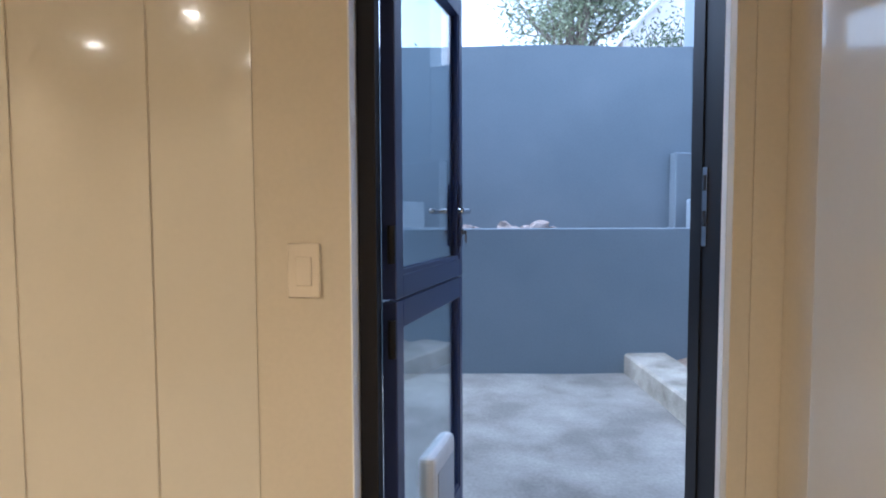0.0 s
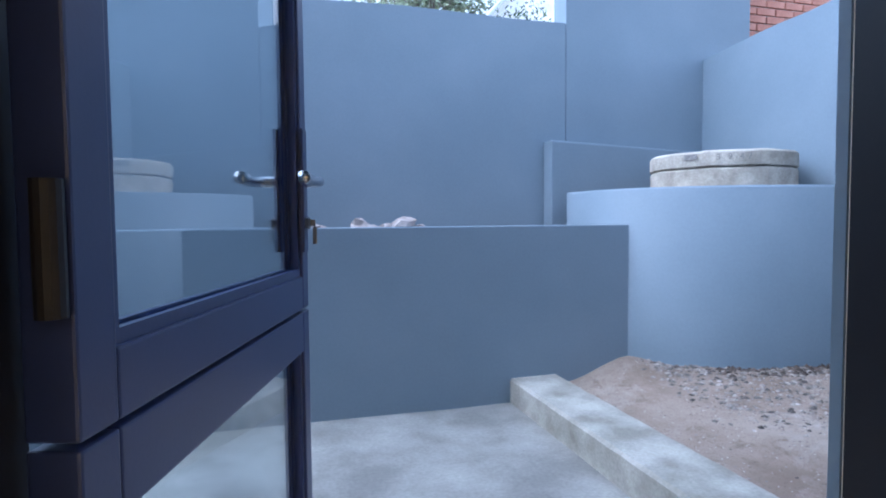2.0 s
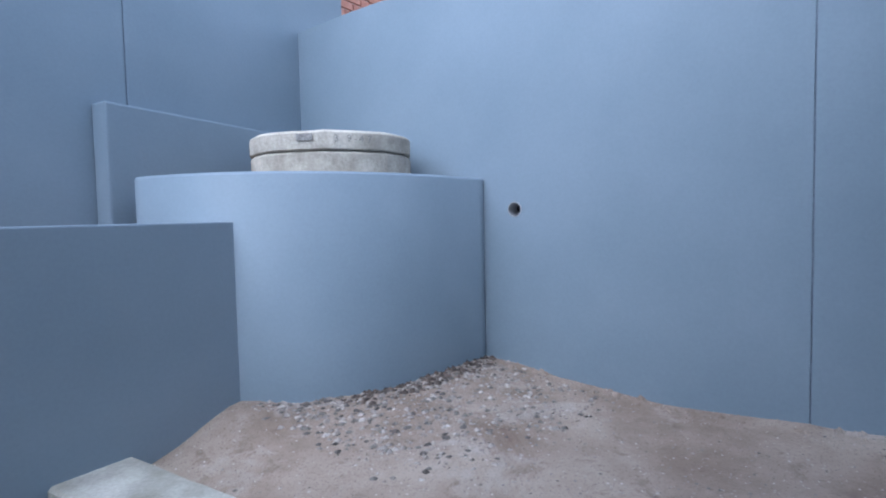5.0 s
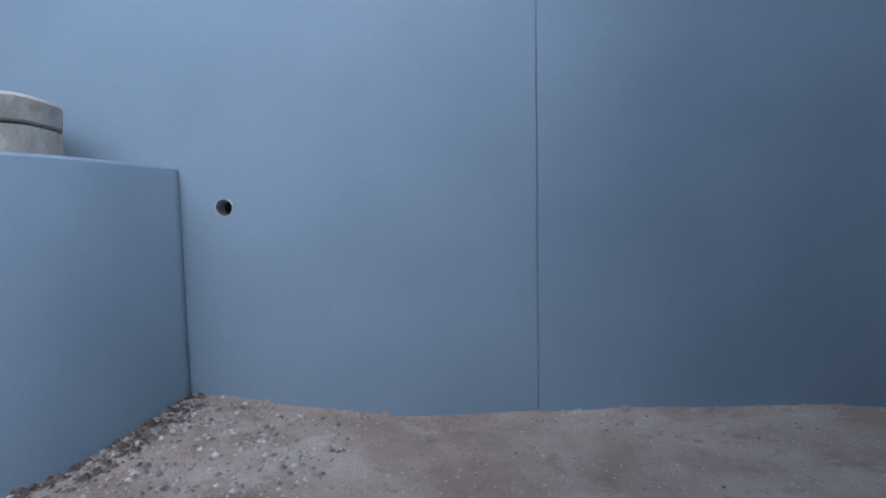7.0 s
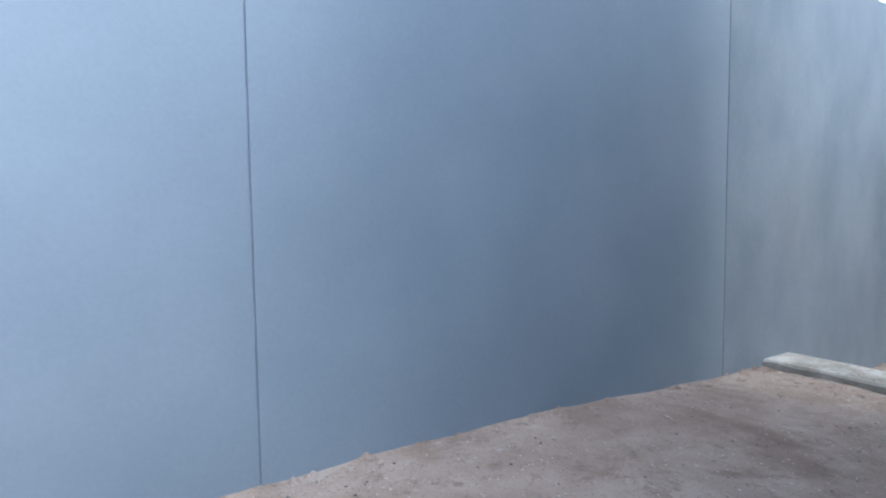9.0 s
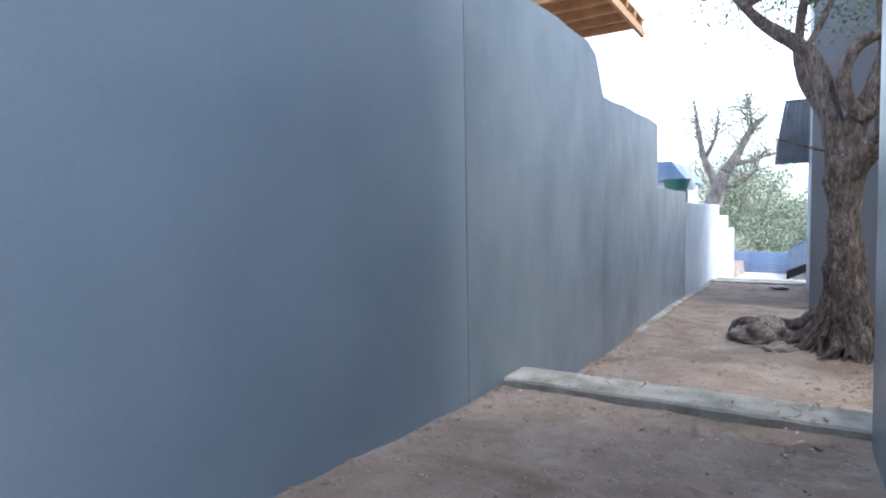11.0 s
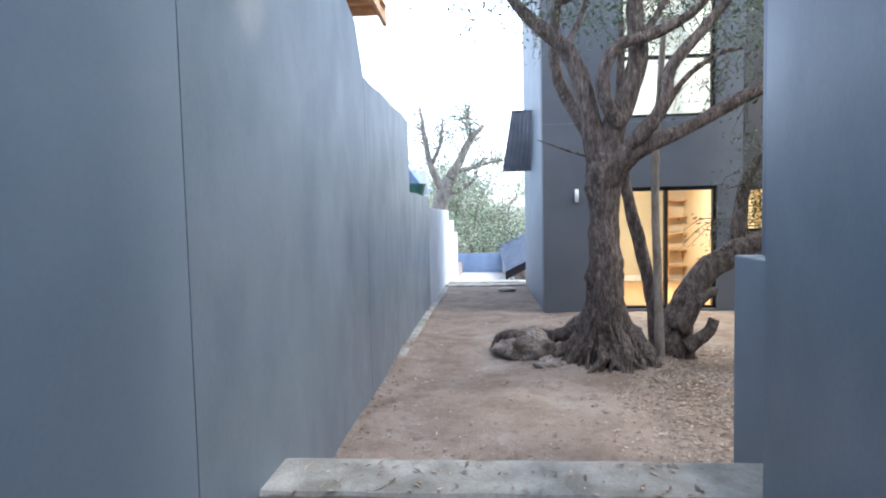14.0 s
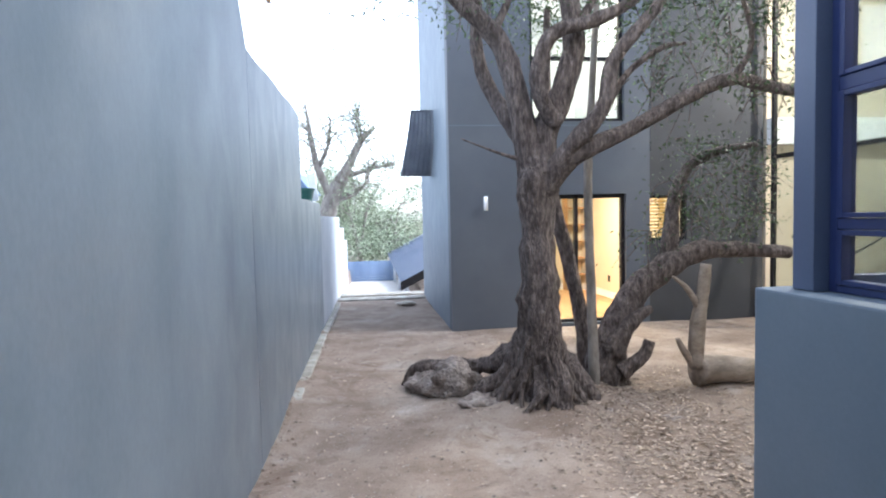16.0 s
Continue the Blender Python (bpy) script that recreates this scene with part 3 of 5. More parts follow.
# wall out of view, added to close the yard and dim its west side
setting(part("wall_west_added", abox(-4.2, -4.002, OY + 0.02, NY + 0.22, -0.3, 2.9), M_PAINT), "added unseen wall closing the yard and cutting its west light", "wall")

# ---- stable door, open ----
frame_thing = new("door_frame")
tagged(frame_thing, "dark aluminium door frame in the wall opening", "door frame")
part("jamb", abox(DX0 + 0.005, DX0 + 0.05, 1.46, 1.57, FLOOR, DTOP, 0.002), M_BLACK, frame_thing)
part("jamb", abox(DX1 - 0.045, DX1 - 0.002, 1.415, 1.58, FLOOR, DTOP, 0.002), M_BLACK, frame_thing)
part("rebate", abox(DX1 - 0.049, DX1 - 0.046, 1.515, 1.579, FLOOR, DTOP), M_BLACK, frame_thing)
part("head", abox(DX0 + 0.051, DX1 - 0.051, 1.46, 1.57, DTOP - 0.06, DTOP, 0.002), M_BLACK, frame_thing)
part("threshold", abox(DX0 + 0.051, DX1 - 0.051, 1.46, 1.60, FLOOR, FLOOR + 0.022, 0.002), M_BLACK, frame_thing)
keep = part("strike_plate", abox(DX1 - 0.0485, DX1 - 0.0455, 1.487, 1.512, 1.315, 1.515), M_CHROME, frame_thing, "chrome strike plate")
# black boxes laid on the plate paint the dark of its slots
for z in (1.385, 1.475):
    part("black_slot", abox(DX1 - 0.0495, DX1 - 0.0486, 1.492, 1.507, z - 0.02, z + 0.02), M_DARKHOLE, keep)

stable_door = new("stable_door")
tagged(stable_door, "navy aluminium stable door with two glazed leaves, standing open", "door")
HINGE = Vector((-0.178, 1.55, 0))
DOORTURN = math.atan2(2.217 - 1.55, 0.019 + 0.178)
stable_door.matrix_world = Matrix.Translation(HINGE) @ Matrix.Rotation(DOORTURN, 4, "Z")
LW, LT = 0.70, 0.042


def leaf(z0, z1, rail_lo, rail_hi, stile=0.052):
    """One glazed leaf lying along its own x axis from the hinge."""
    a = part("stile", abox(0, stile, -LT / 2, LT / 2, z0, z1, 0.003), M_NAVY, stable_door)
    part("stile", abox(LW - stile * 0.8, LW, -LT / 2, LT / 2, z0, z1, 0.003), M_NAVY, stable_door)
    part("rail", abox(stile, LW - stile * 0.8, -LT / 2, LT / 2, z0, z0 + rail_lo, 0.003), M_NAVY, stable_door)
    part("rail", abox(stile, LW - stile * 0.8, -LT / 2, LT / 2, z1 - rail_hi, z1, 0.003), M_NAVY, stable_door)
    for y in (-0.016, 0.008):
        part("bead", abox(stile, LW - stile * 0.8, y, y + 0.008, z0 + rail_lo, z0 + rail_lo + 0.014), M_NAVY, stable_door)
        part("bead", abox(stile, stile + 0.012, y, y + 0.008, z0 + rail_lo + 0.014, z1 - rail_hi), M_NAVY, stable_door)
        part("bead", abox(LW - stile * 0.8 - 0.012, LW - stile * 0.8, y, y + 0.008, z0 + rail_lo + 0.014, z1 - rail_hi), M_NAVY, stable_door)
    p = part("pane", abox(stile - 0.002, LW - stile * 0.8 + 0.002, -0.003, 0.003, z0 + rail_lo - 0.002, z1 - rail_hi + 0.002), M_GLASS, stable_door)
    p.visible_shadow = False


SPLIT = 1.17
leaf(SPLIT + 0.003, 2.19, 0.062, 0.07)
leaf(FLOOR + 0.03, SPLIT - 0.003, 0.14, 0.075)
for side in (-1, 1):
    y = side * (LT / 2 + 0.001)
    part("backplate", abox(LW - 0.05, LW - 0.022, min(y, y + side * 0.006), max(y, y + side * 0.006), 1.28, 1.51, 0.002), M_NAVY, stable_door)
    bm = bmesh.new()
    tube(bm, [(LW - 0.036, side * 0.02, 1.412), (LW - 0.036, side * 0.048, 1.412), (LW - 0.048, side * 0.056, 1.412), (LW - 0.1, side * 0.056, 1.409), (LW - 0.15, side * 0.054, 1.413)], [0.011, 0.01, 0.01, 0.009, 0.011], 14)
    part("handle", bm, M_CHROME, stable_door, "chrome lever handle", True)
    bm = bmesh.new()
    cyl(bm, (LW - 0.036, side * (LT / 2 + 0.008), 1.335), 0.011, 0.012, "y", 18)
    part("lock_cylinder", bm, M_STEEL, stable_door, "steel lock cylinder")
bm = bmesh.new()
box(bm, LW - 0.038, LW - 0.034, -0.046, -0.036, 1.329, 1.341, 0.001)
box(bm, LW - 0.0375, LW - 0.0345, -0.048, -0.04, 1.295, 1.328, 0.001)
part("key", bm, M_STEEL, stable_door, "small steel key in the lock")
for z in (1.32, 1.07, 0.5, 2.0):
    bm = bmesh.new()
    cyl(bm, (-0.012, -0.012, z), 0.011, 0.1, "z", 14)
    part("hinge", bm, M_BLACK, stable_door)
flap = part("pet_flap", abox(0.3, 0.56, -0.03, 0.03, FLOOR + 0.04, 0.62, 0.03, 4), M_WHITE, stable_door, "white plastic pet flap")
part("flap_panel", abox(0.335, 0.525, -0.034, -0.0305, FLOOR + 0.1, 0.56, 0.002), M_PALE, flap)

# ---- house: side wall, sill wall and corner window ----
HX = 1.6
setting(part("wall_house", abox(1.32, HX, -1.36, OY + 0.02, -0.3, 6.0), M_STREAK), "blue grey plastered side wall of the house", "wall")
setting(part("wall_sill", abox(1.08, 1.358, -2.22, -1.362, -0.4, 1.16, 0.01), M_PAINT), "low blue grey plastered wall under the window", "wall")
setting(part("wall_sill_2", abox(-3.0, 1.078, -2.22, -1.95, -0.4, 1.155, 0.008), M_PAINT), "low blue grey plastered wall under the side window", "wall")
window = new("window_1")
setting(window, "large navy aluminium corner window with several panes", "window")
GX = 1.17          # plane of the glass
part("corner_post", abox(1.13, 1.262, -2.13, -2.022, 1.162, 4.2, 0.004), M_SKYPOST, window)
part("jamb", abox(GX - 0.03, GX + 0.03, -2.02, -1.985, 1.162, 4.2, 0.003), M_NAVY, window)
part("jamb", abox(GX - 0.03, GX + 0.03, -1.4, -1.364, 1.162, 4.2, 0.003), M_NAVY, window)
part("sill_rail", abox(GX - 0.03, GX + 0.03, -1.983, -1.402, 1.162, 1.19, 0.003), M_NAVY, window)
for z0, z1 in ((1.395, 1.435), (1.895, 1.945), (2.72, 2.77), (4.15, 4.2)):
    part("transom", abox(GX - 0.03, GX + 0.03, -1.983, -1.402, z0, z1, 0.003), M_NAVY, window)
for z0, z1 in ((1.192, 1.393), (1.437, 1.893), (1.947, 2.718), (2.772, 4.148)):
    sash = part("sash", abox(GX - 0.018, GX + 0.038, -1.981, -1.955, z0, z1, 0.003), M_NAVY, window)
    part("rail", abox(GX - 0.018, GX + 0.038, -1.953, -1.404, z0, z0 + 0.018, 0.003), M_NAVY, sash)
    part("rail", abox(GX - 0.018, GX + 0.038, -1.953, -1.404, z1 - 0.02, z1, 0.003), M_NAVY, sash)
    p = part("pane", abox(GX, GX + 0.006, -1.957, -1.404, z0 + 0.016, z1 - 0.018), M_GLASS2, window)
    p.visible_shadow = False
# its other side, towards the court
side_window = new("window_5")
setting(side_window, "navy aluminium side of the corner window, glazed through", "window")
for x in (-2.98, -1.6, -0.25):
    part("post", abox(x, x + 0.05, -2.1, -2.04, 1.158, 4.2, 0.003), M_NAVY, side_window)
for z0, z1 in ((1.158, 1.215), (4.15, 4.2)):
    part("rail", abox(-2.9, 1.128, -2.1, -2.04, z0, z1, 0.003), M_NAVY, side_window)
p = part("pane", abox(-2.9, 1.128, -2.073, -2.067, 1.215, 4.15), M_GLASS2, side_window)
p.visible_shadow = False

# room behind the corner window
bm = bmesh.new()
box(bm, -3.0, 1.25, -1.44, -1.362, 0.0, 1.0)
box(bm, -3.1, -3.0, -2.2, 1.36, -0.3, 4.2)
box(bm, -3.0, 1.25, -1.44, -1.362, 1.0, 4.3)
setting(part("wall_inside", bm, M_CREAM), "cream interior wall of the glazed room", "wall")
setting(part("ceiling_2", abox(-3.0, 1.31, -2.2, -1.3, 4.202, 4.42), M_CEIL), "white ceiling of the glazed room", "ceiling")
setting(part("floor_2", abox(-3.0, 1.3, -1.95, -1.45, 0.5, 0.6), M_TILE), "pale tiled floor of the glazed room", "floor")

# ---- concrete manhole rings ----
RX, RY, RR = 3.1, 4.58, 0.485


def ring_mesh(z0, z1, r, seed):
    bm = bmesh.new()
    n = 56
    loops = []
    for rr, z in ((r, z0 + 0.008), (r, z1 - 0.014), (r - 0.014, z1), (r - 0.09, z1), (r - 0.09, z0), (r - 0.008, z0)):
        loop = []
        for i in range(n):
            a = 2 * math.pi * i / n
            w = 0.006 * noise.noise(Vector((math.cos(a) * 6, math.sin(a) * 6, z * 9 + seed))) + 0.004 * noise.noise(Vector((math.cos(a) * 20, math.sin(a) * 20, z * 9 + seed)))
            dz = 0.005 * noise.noise(Vector((math.cos(a) * 4, math.sin(a) * 4, seed)))
            loop.append(bm.verts.new((RX + (rr + w) * math.cos(a), RY + (rr + w) * math.sin(a), z + dz)))
        loops.append(loop)
    for a, b in zip(loops, loops[1:] + loops[:1]):
        for i in range(n):
            bm.faces.new([a[i], a[(i + 1) % n], b[(i + 1) % n], b[i]])
    bmesh.ops.recalc_face_normals(bm, faces=bm.faces)
    return bm


lower = part("manhole_ring", ring_mesh(1.46, 1.672, RR, 2), M_RING)
tagged(lower, "rough pale concrete manhole ring set in soil", "manhole ring", "manhole rings")
upper = part("manhole_ring", ring_mesh(1.677, 1.785, RR + 0.003, 5), M_RING)
tagged(upper, "pale concrete manhole cover ring with a faded stencilled number", "manhole ring", "manhole rings")
bm = bmesh.new()
cyl(bm, (RX, RY, 1.755), RR - 0.07, 0.05, "z", 40)
cover = part("manhole_cover", bm, M_RING)
tagged(cover, "round concrete cover inside the ring", "manhole cover")
FACE = math.atan2(1.6 - RY, 0.2 - RX)


def on_ring(text, a, z, size):
    c = bpy.data.curves.new("stencil", "FONT")
    c.body, c.size, c.align_x, c.align_y, c.extrude = text, size, "CENTER", "CENTER", 0.0008
    o = new("stencil", c)
    r = RR + 0.012
    o.matrix_world = Matrix.Translation((RX + r * math.cos(a), RY + r * math.sin(a), z)) @ Matrix.Rotation(a + math.pi / 2, 4, "Z") @ Matrix.Rotation(math.pi / 2, 4, "X")
    dgx = bpy.context.evaluated_depsgraph_get()
    me = bpy.data.meshes.new_from_object(o.evaluated_get(dgx))
    mw = o.matrix_world.copy()
    bpy.data.objects.remove(o)
    me.materials.append(M_INK)
    ob = new("stencil", me)
    ob.matrix_world = mw
    ob.parent = upper
    return ob


for ch, k in (("3", 0.02), ("9", 0.16), ("-", 0.235), ("4", 0.30), ("7", 0.40)):
    on_ring(ch, FACE + k, 1.735, 0.055)
bm = bmesh.new()
box(bm, -0.045, 0.045, -0.001, 0.001, -0.018, 0.018)
mark = part("stencil", bm, M_INK, upper)
ra = FACE - 0.33
mark.matrix_world = Matrix.Translation((RX + (RR + 0.011) * math.cos(ra), RY + (RR + 0.011) * math.sin(ra), 1.745)) @ Matrix.Rotation(ra + math.pi / 2, 4, "Z")

# rubble on the terrace
rnd = random.Random(4)
for x, s in ((0.16, 0.06), (0.48, 0.07), (0.64, 0.055), (0.74, 0.085), (0.83, 0.05), (0.56, 0.055), (0.24, 0.045)):
    bm = bmesh.new()
    y = 4.68 + rnd.uniform(-0.06, 0.06)
    s *= 0.8
    stone(bm, (x, y, 1.245 + s * 0.85), s, x * 9, (1.25, 1, 0.85), 2, 0.4)
    tagged(part("rubble_stone", bm, M_WHITE_ROCK), "chalky pink white rubble stone on the terrace", "stone", "rubble on terrace")
bm = bmesh.new()
for i in range(60):
    x = rnd.choice([rnd.uniform(0.2, 1.2), rnd.uniform(1.75, 2.1)])
    stone(bm, (x, rnd.uniform(4.75, 5.25), 1.255 + rnd.uniform(0, 0.02)), rnd.uniform(0.006, 0.022), i, (1.3, 1, 0.8), 1, 0.4)
tagged(part("terrace_rubble", bm, M_WHITE_ROCK), "small crumbs of rubble on the terrace", "rubble", "", "stuff")
bm = bmesh.new()
for i in range(46):
    a = rnd.uniform(-0.5, 0.6)
    stone(bm, (RX + 0.5 * math.cos(a) + rnd.uniform(-0.03, 0.03), RY + 0.5 * math.sin(a) - 0.1, 1.49 + rnd.uniform(0, 0.05)), rnd.uniform(0.012, 0.035), i, (1.2, 1, 0.8), 1, 0.4)
tagged(part("ring_rubble", bm, M_STONE), "grey rubble beside the manhole ring", "rubble", "", "stuff")


def scatter(name, label, count, spot, sizes, material, seed, cat="gravel", flat=0.6):
    r = random.Random(seed)
    bm = bmesh.new()
    for i in range(count):
        x, y = spot(r)
        s = sizes[0] + (sizes[1] - sizes[0]) * r.random() ** 2.5
        h = height(x, y)
        a = r.uniform(0, 6.28)
        pts = []
        for k in range(6):
            b = a + k * math.pi / 3
            q = s * r.uniform(0.7, 1.15)
            pts.append(bm.verts.new((x + q * math.cos(b) * 1.2, y + q * math.sin(b), h + s * r.uniform(-0.1, 0.2))))
        tp = bm.verts.new((x + s * r.uniform(-0.3, 0.3), y + s * r.uniform(-0.3, 0.3), h + s * flat * r.uniform(0.7, 1.3)))
        for k in range(6):
            bm.faces.new([pts[k], pts[(k + 1) % 6], tp])
    return tagged(part(name, bm, material), label, cat, "", "stuff")


def by_curve(r):
    k = r.randrange(11, len(outer) - 1)
    p = outer[k]
    d = r.random() ** 2 * 0.85
    return p[0] + r.uniform(-0.1, 0.1) - 0.15 * d, p[1] - 0.015 - d


scatter("rubble_gravel", "pale broken stones along the curved wall's foot", 2100, by_curve, (0.003, 0.021), M_STONE, 1)
def at_foot(r):
    k = r.randrange(len(outer) - 16, len(outer) - 1)
    p = outer[k]
    return p[0] + r.uniform(-0.12, 0.12), p[1] + 0.01 - 0.14 * r.random() ** 2


scatter("damp_clods", "dark damp clods and broken plaster under the curved wall", 420, at_foot, (0.005, 0.026), M_DAMP, 14, "soil", 0.8)
scatter("yard_gravel", "fine pale gravel strewn over the soil", 2600, lambda r: (r.uniform(1.7, 3.62), r.uniform(-1.4, 4.2)), (0.002, 0.009), M_STONE, 2)
scatter("garden_gravel", "small stones strewn over the garden soil", 3000, lambda r: (r.uniform(0.0, 3.6), r.uniform(-11.5, -1.85)), (0.003, 0.013), M_STONE, 3)
scatter("edge_clods", "crumbled soil along the foot of the wall", 700, lambda r: (WX - 0.01 - 0.14 * r.random() ** 2, r.uniform(-11.5, 3.7)), (0.006, 0.03), M_DIRT, 6, "soil", 0.8)

# fallen leaves
r = random.Random(12)
bm = bmesh.new()
for i in range(9000):
    u = r.random()
    x = 1.2 + r.gauss(0, 0.3) - 2.2 * u * r.random()
    y = -2.3 - 3.4 * r.random()
    if r.random() < 0.18:
        x, y = r.uniform(0.2, 3.4), r.uniform(-7.5, -1.9)
    if r.random() < 0.03:
        x, y = r.uniform(1.7, 3.5), r.uniform(-1.75, -1.0)
    z = height(x, y) + 0.004
    if -1.8 < y < -1.44 and x > 1.37:
        z = 0.238
    a, s = r.uniform(0, 6.28), r.uniform(0.01, 0.032)
    d = Vector((math.cos(a), math.sin(a), r.uniform(-0.15, 0.35))) * s
    w = Vector((-math.sin(a), math.cos(a), r.uniform(-0.3, 0.3))) * s * 0.32
    c = Vector((x, y, z + 0.006))
    bm.faces.new([bm.verts.new(q) for q in (c - d, c + w + Vector((0, 0, 0.003)), c + d, c - w)])
tagged(part("leaf_litter", bm, M_LITTER), "dry brown fallen leaves on the garden soil", "leaves", "", "stuff")


# ---- trees ----
def leaves(bm, centre, spread, count, r, size=(0.03, 0.06), droop=0.5):
    for i in range(count):
        c = Vector(centre) + Vector((r.gauss(0, spread[0]), r.gauss(0, spread[1]), r.gauss(0, spread[2])))
        s = r.uniform(*size)
        d = Vector((r.gauss(0, 1), r.gauss(0, 1), r.gauss(-droop, 0.7))).normalized() * s
        w = d.orthogonal().normalized()
        w.rotate(Matrix.Rotation(r.uniform(0, 6.28), 3, d.normalized()))
        w *= s * 0.16
        mid = c + d * 0.5
        bm.faces.new([bm.verts.new(q) for q in (c, mid + w, c + d, mid - w)])


def spray(bm, twigs, start, end, r, count, size=(0.03, 0.06), width=0.07):
    """A hanging twig with leaves along it."""
    a, b = Vector(start), Vector(end)
    sag = Vector((r.uniform(-0.05, 0.05), r.uniform(-0.05, 0.05), 0.06))
    tube(twigs, [a, (a + b) / 2 + sag, b], [0.006, 0.004, 0.002], 5, cap=False)
    for i in range(count):
        u = r.random()
        c = a.lerp(b, u) + sag * (4 * u * (1 - u))
        leaves(bm, c, (width, width, width), 1, r, size)


tree = new("tree")
tagged(tree, "old gnarled tree with rough bark, several limbs and exposed roots", "tree")
bm = bmesh.new()
tube(bm, [(1.47, -4.9, -0.25), (1.47, -4.87, -0.02), (1.49, -4.8, 0.2), (1.52, -4.68, 0.48), (1.545, -4.62, 0.78), (1.555, -4.6, 1.05), (1.57, -4.6, 1.48), (1.55, -4.6, 1.8), (1.54, -4.6, 2.06)], [0.56, 0.44, 0.29, 0.195, 0.155, 0.138, 0.135, 0.15, 0.05], 52, 0.3, 1, flute=0.13)
part("trunk", bm, M_BARK, tree, "rough fissured trunk with a flared foot", True)
for pts, rad in (
    ([(1.57, -4.62, 1.7), (1.65, -4.6, 2.12), (1.75, -4.6, 2.6), (1.91, -4.6, 2.92), (2.22, -4.55, 3.18), (2.5, -4.5, 3.5)], [0.13, 0.1, 0.085, 0.075, 0.06, 0.04]),
    ([(1.53, -4.7, 1.75), (1.6, -4.85, 2.08), (1.73, -5.0, 2.37), (1.91, -5.05, 2.75), (1.95, -5.05, 3.1), (1.9, -5.1, 3.6)], [0.1, 0.075, 0.07, 0.06, 0.05, 0.04]),
    ([(1.52, -4.6, 1.8), (1.48, -4.6, 2.15), (1.36, -4.6, 2.4), (1.24, -4.6, 2.79), (1.26, -4.6, 3.2), (1.3, -4.6, 3.8)], [0.14, 0.11, 0.1, 0.09, 0.08, 0.05]),
    ([(1.42, -4.52, 2.2), (1.55, -4.45, 2.36), (1.59, -4.42, 2.62), (1.46, -4.4, 2.86), (1.12, -4.4, 2.97), (0.79, -4.4, 3.15), (0.5, -4.4, 3.5)], [0.075, 0.065, 0.06, 0.055, 0.05, 0.045, 0.03]),
    ([(1.58, -4.62, 1.6), (1.36, -4.47, 1.88), (1.16, -4.4, 2.0), (0.79, -4.4, 2.16), (0.41, -4.4, 2.37), (0.03, -4.4, 2.52), (-0.26, -4.4, 2.48), (-0.6, -4.35, 2.4)], [0.12, 0.085, 0.07, 0.06, 0.058, 0.055, 0.05, 0.045]),
    ([(1.55, -4.62, 1.66), (1.34, -4.4, 2.0), (1.12, -4.3, 2.28), (1.04, -4.3, 2.62), (0.76, -4.3, 2.96), (0.6, -4.3, 3.15), (0.3, -4.2, 3.6)], [0.1, 0.07, 0.06, 0.055, 0.05, 0.045, 0.03]),
    ([(1.1, -4.34, 2.26), (0.88, -4.4, 2.56), (0.6, -4.4, 2.76), (0.4, -4.4, 2.8)], [0.035, 0.026, 0.02, 0.012]),
    ([(1.62, -4.62, 1.84), (1.7, -4.6, 1.92), (1.88, -4.6, 1.98), (2.17, -4.6, 2.09)], [0.03, 0.02, 0.011, 0.004]),
    ([(1.25, -4.6, 2.9), (1.05, -4.7, 3.2), (0.8, -4.8, 3.6)], [0.05, 0.035, 0.02]),
    ([(1.9, -4.6, 2.9), (1.75, -4.7, 3.2), (1.6, -4.8, 3.6)], [0.04, 0.03, 0.02]),
    ([(0.0, -4.4, 2.52), (-0.1, -4.3, 2.8), (0.1, -4.2, 3.2)], [0.03, 0.022, 0.012]),
):
    bm = bmesh.new()
    tube(bm, pts, rad, 14, 0.2, pts[0][0] * 7)
    part("limb", bm, M_BARK, tree, "", True)
for pts, rad in (
    ([(1.62, -4.9, 0.28), (1.8, -5.05, 0.16), (2.0, -5.25, 0.1), (2.25, -5.42, 0.08), (2.52, -5.5, 0.0), (2.62, -5.55, -0.14)], [0.15, 0.12, 0.1, 0.085, 0.075, 0.05]),
    ([(1.62, -4.75, 0.3), (1.8, -4.8, 0.12), (1.98, -4.86, 0.02), (2.1, -4.9, -0.12)], [0.12, 0.1, 0.085, 0.05]),
    ([(1.55, -4.6, 0.25), (1.6, -4.48, 0.04), (1.66, -4.42, -0.14)], [0.08, 0.07, 0.05]),
    ([(1.42, -4.6, 0.3), (1.38, -4.46, 0.06), (1.36, -4.36, -0.16)], [0.09, 0.075, 0.05]),
    ([(1.3, -4.68, 0.25), (1.16, -4.62, 0.04), (1.06, -4.58, -0.14)], [0.1, 0.08, 0.05]),
    ([(1.32, -4.85, 0.22), (1.1, -4.92, 0.03), (0.95, -4.98, -0.13)], [0.13, 0.1, 0.05]),
    ([(1.5, -4.62, 0.12), (1.56, -4.47, 0.1), (1.68, -4.4, -0.02), (1.8, -4.42, -0.15)], [0.05, 0.05, 0.045, 0.04]),
):
    bm = bmesh.new()
    tube(bm, pts, [q * 0.72 for q in rad], 18, 0.7, pts[0][1] * 5)
    part("root", bm, M_BARK, tree, "", True)
r = random.Random(9)
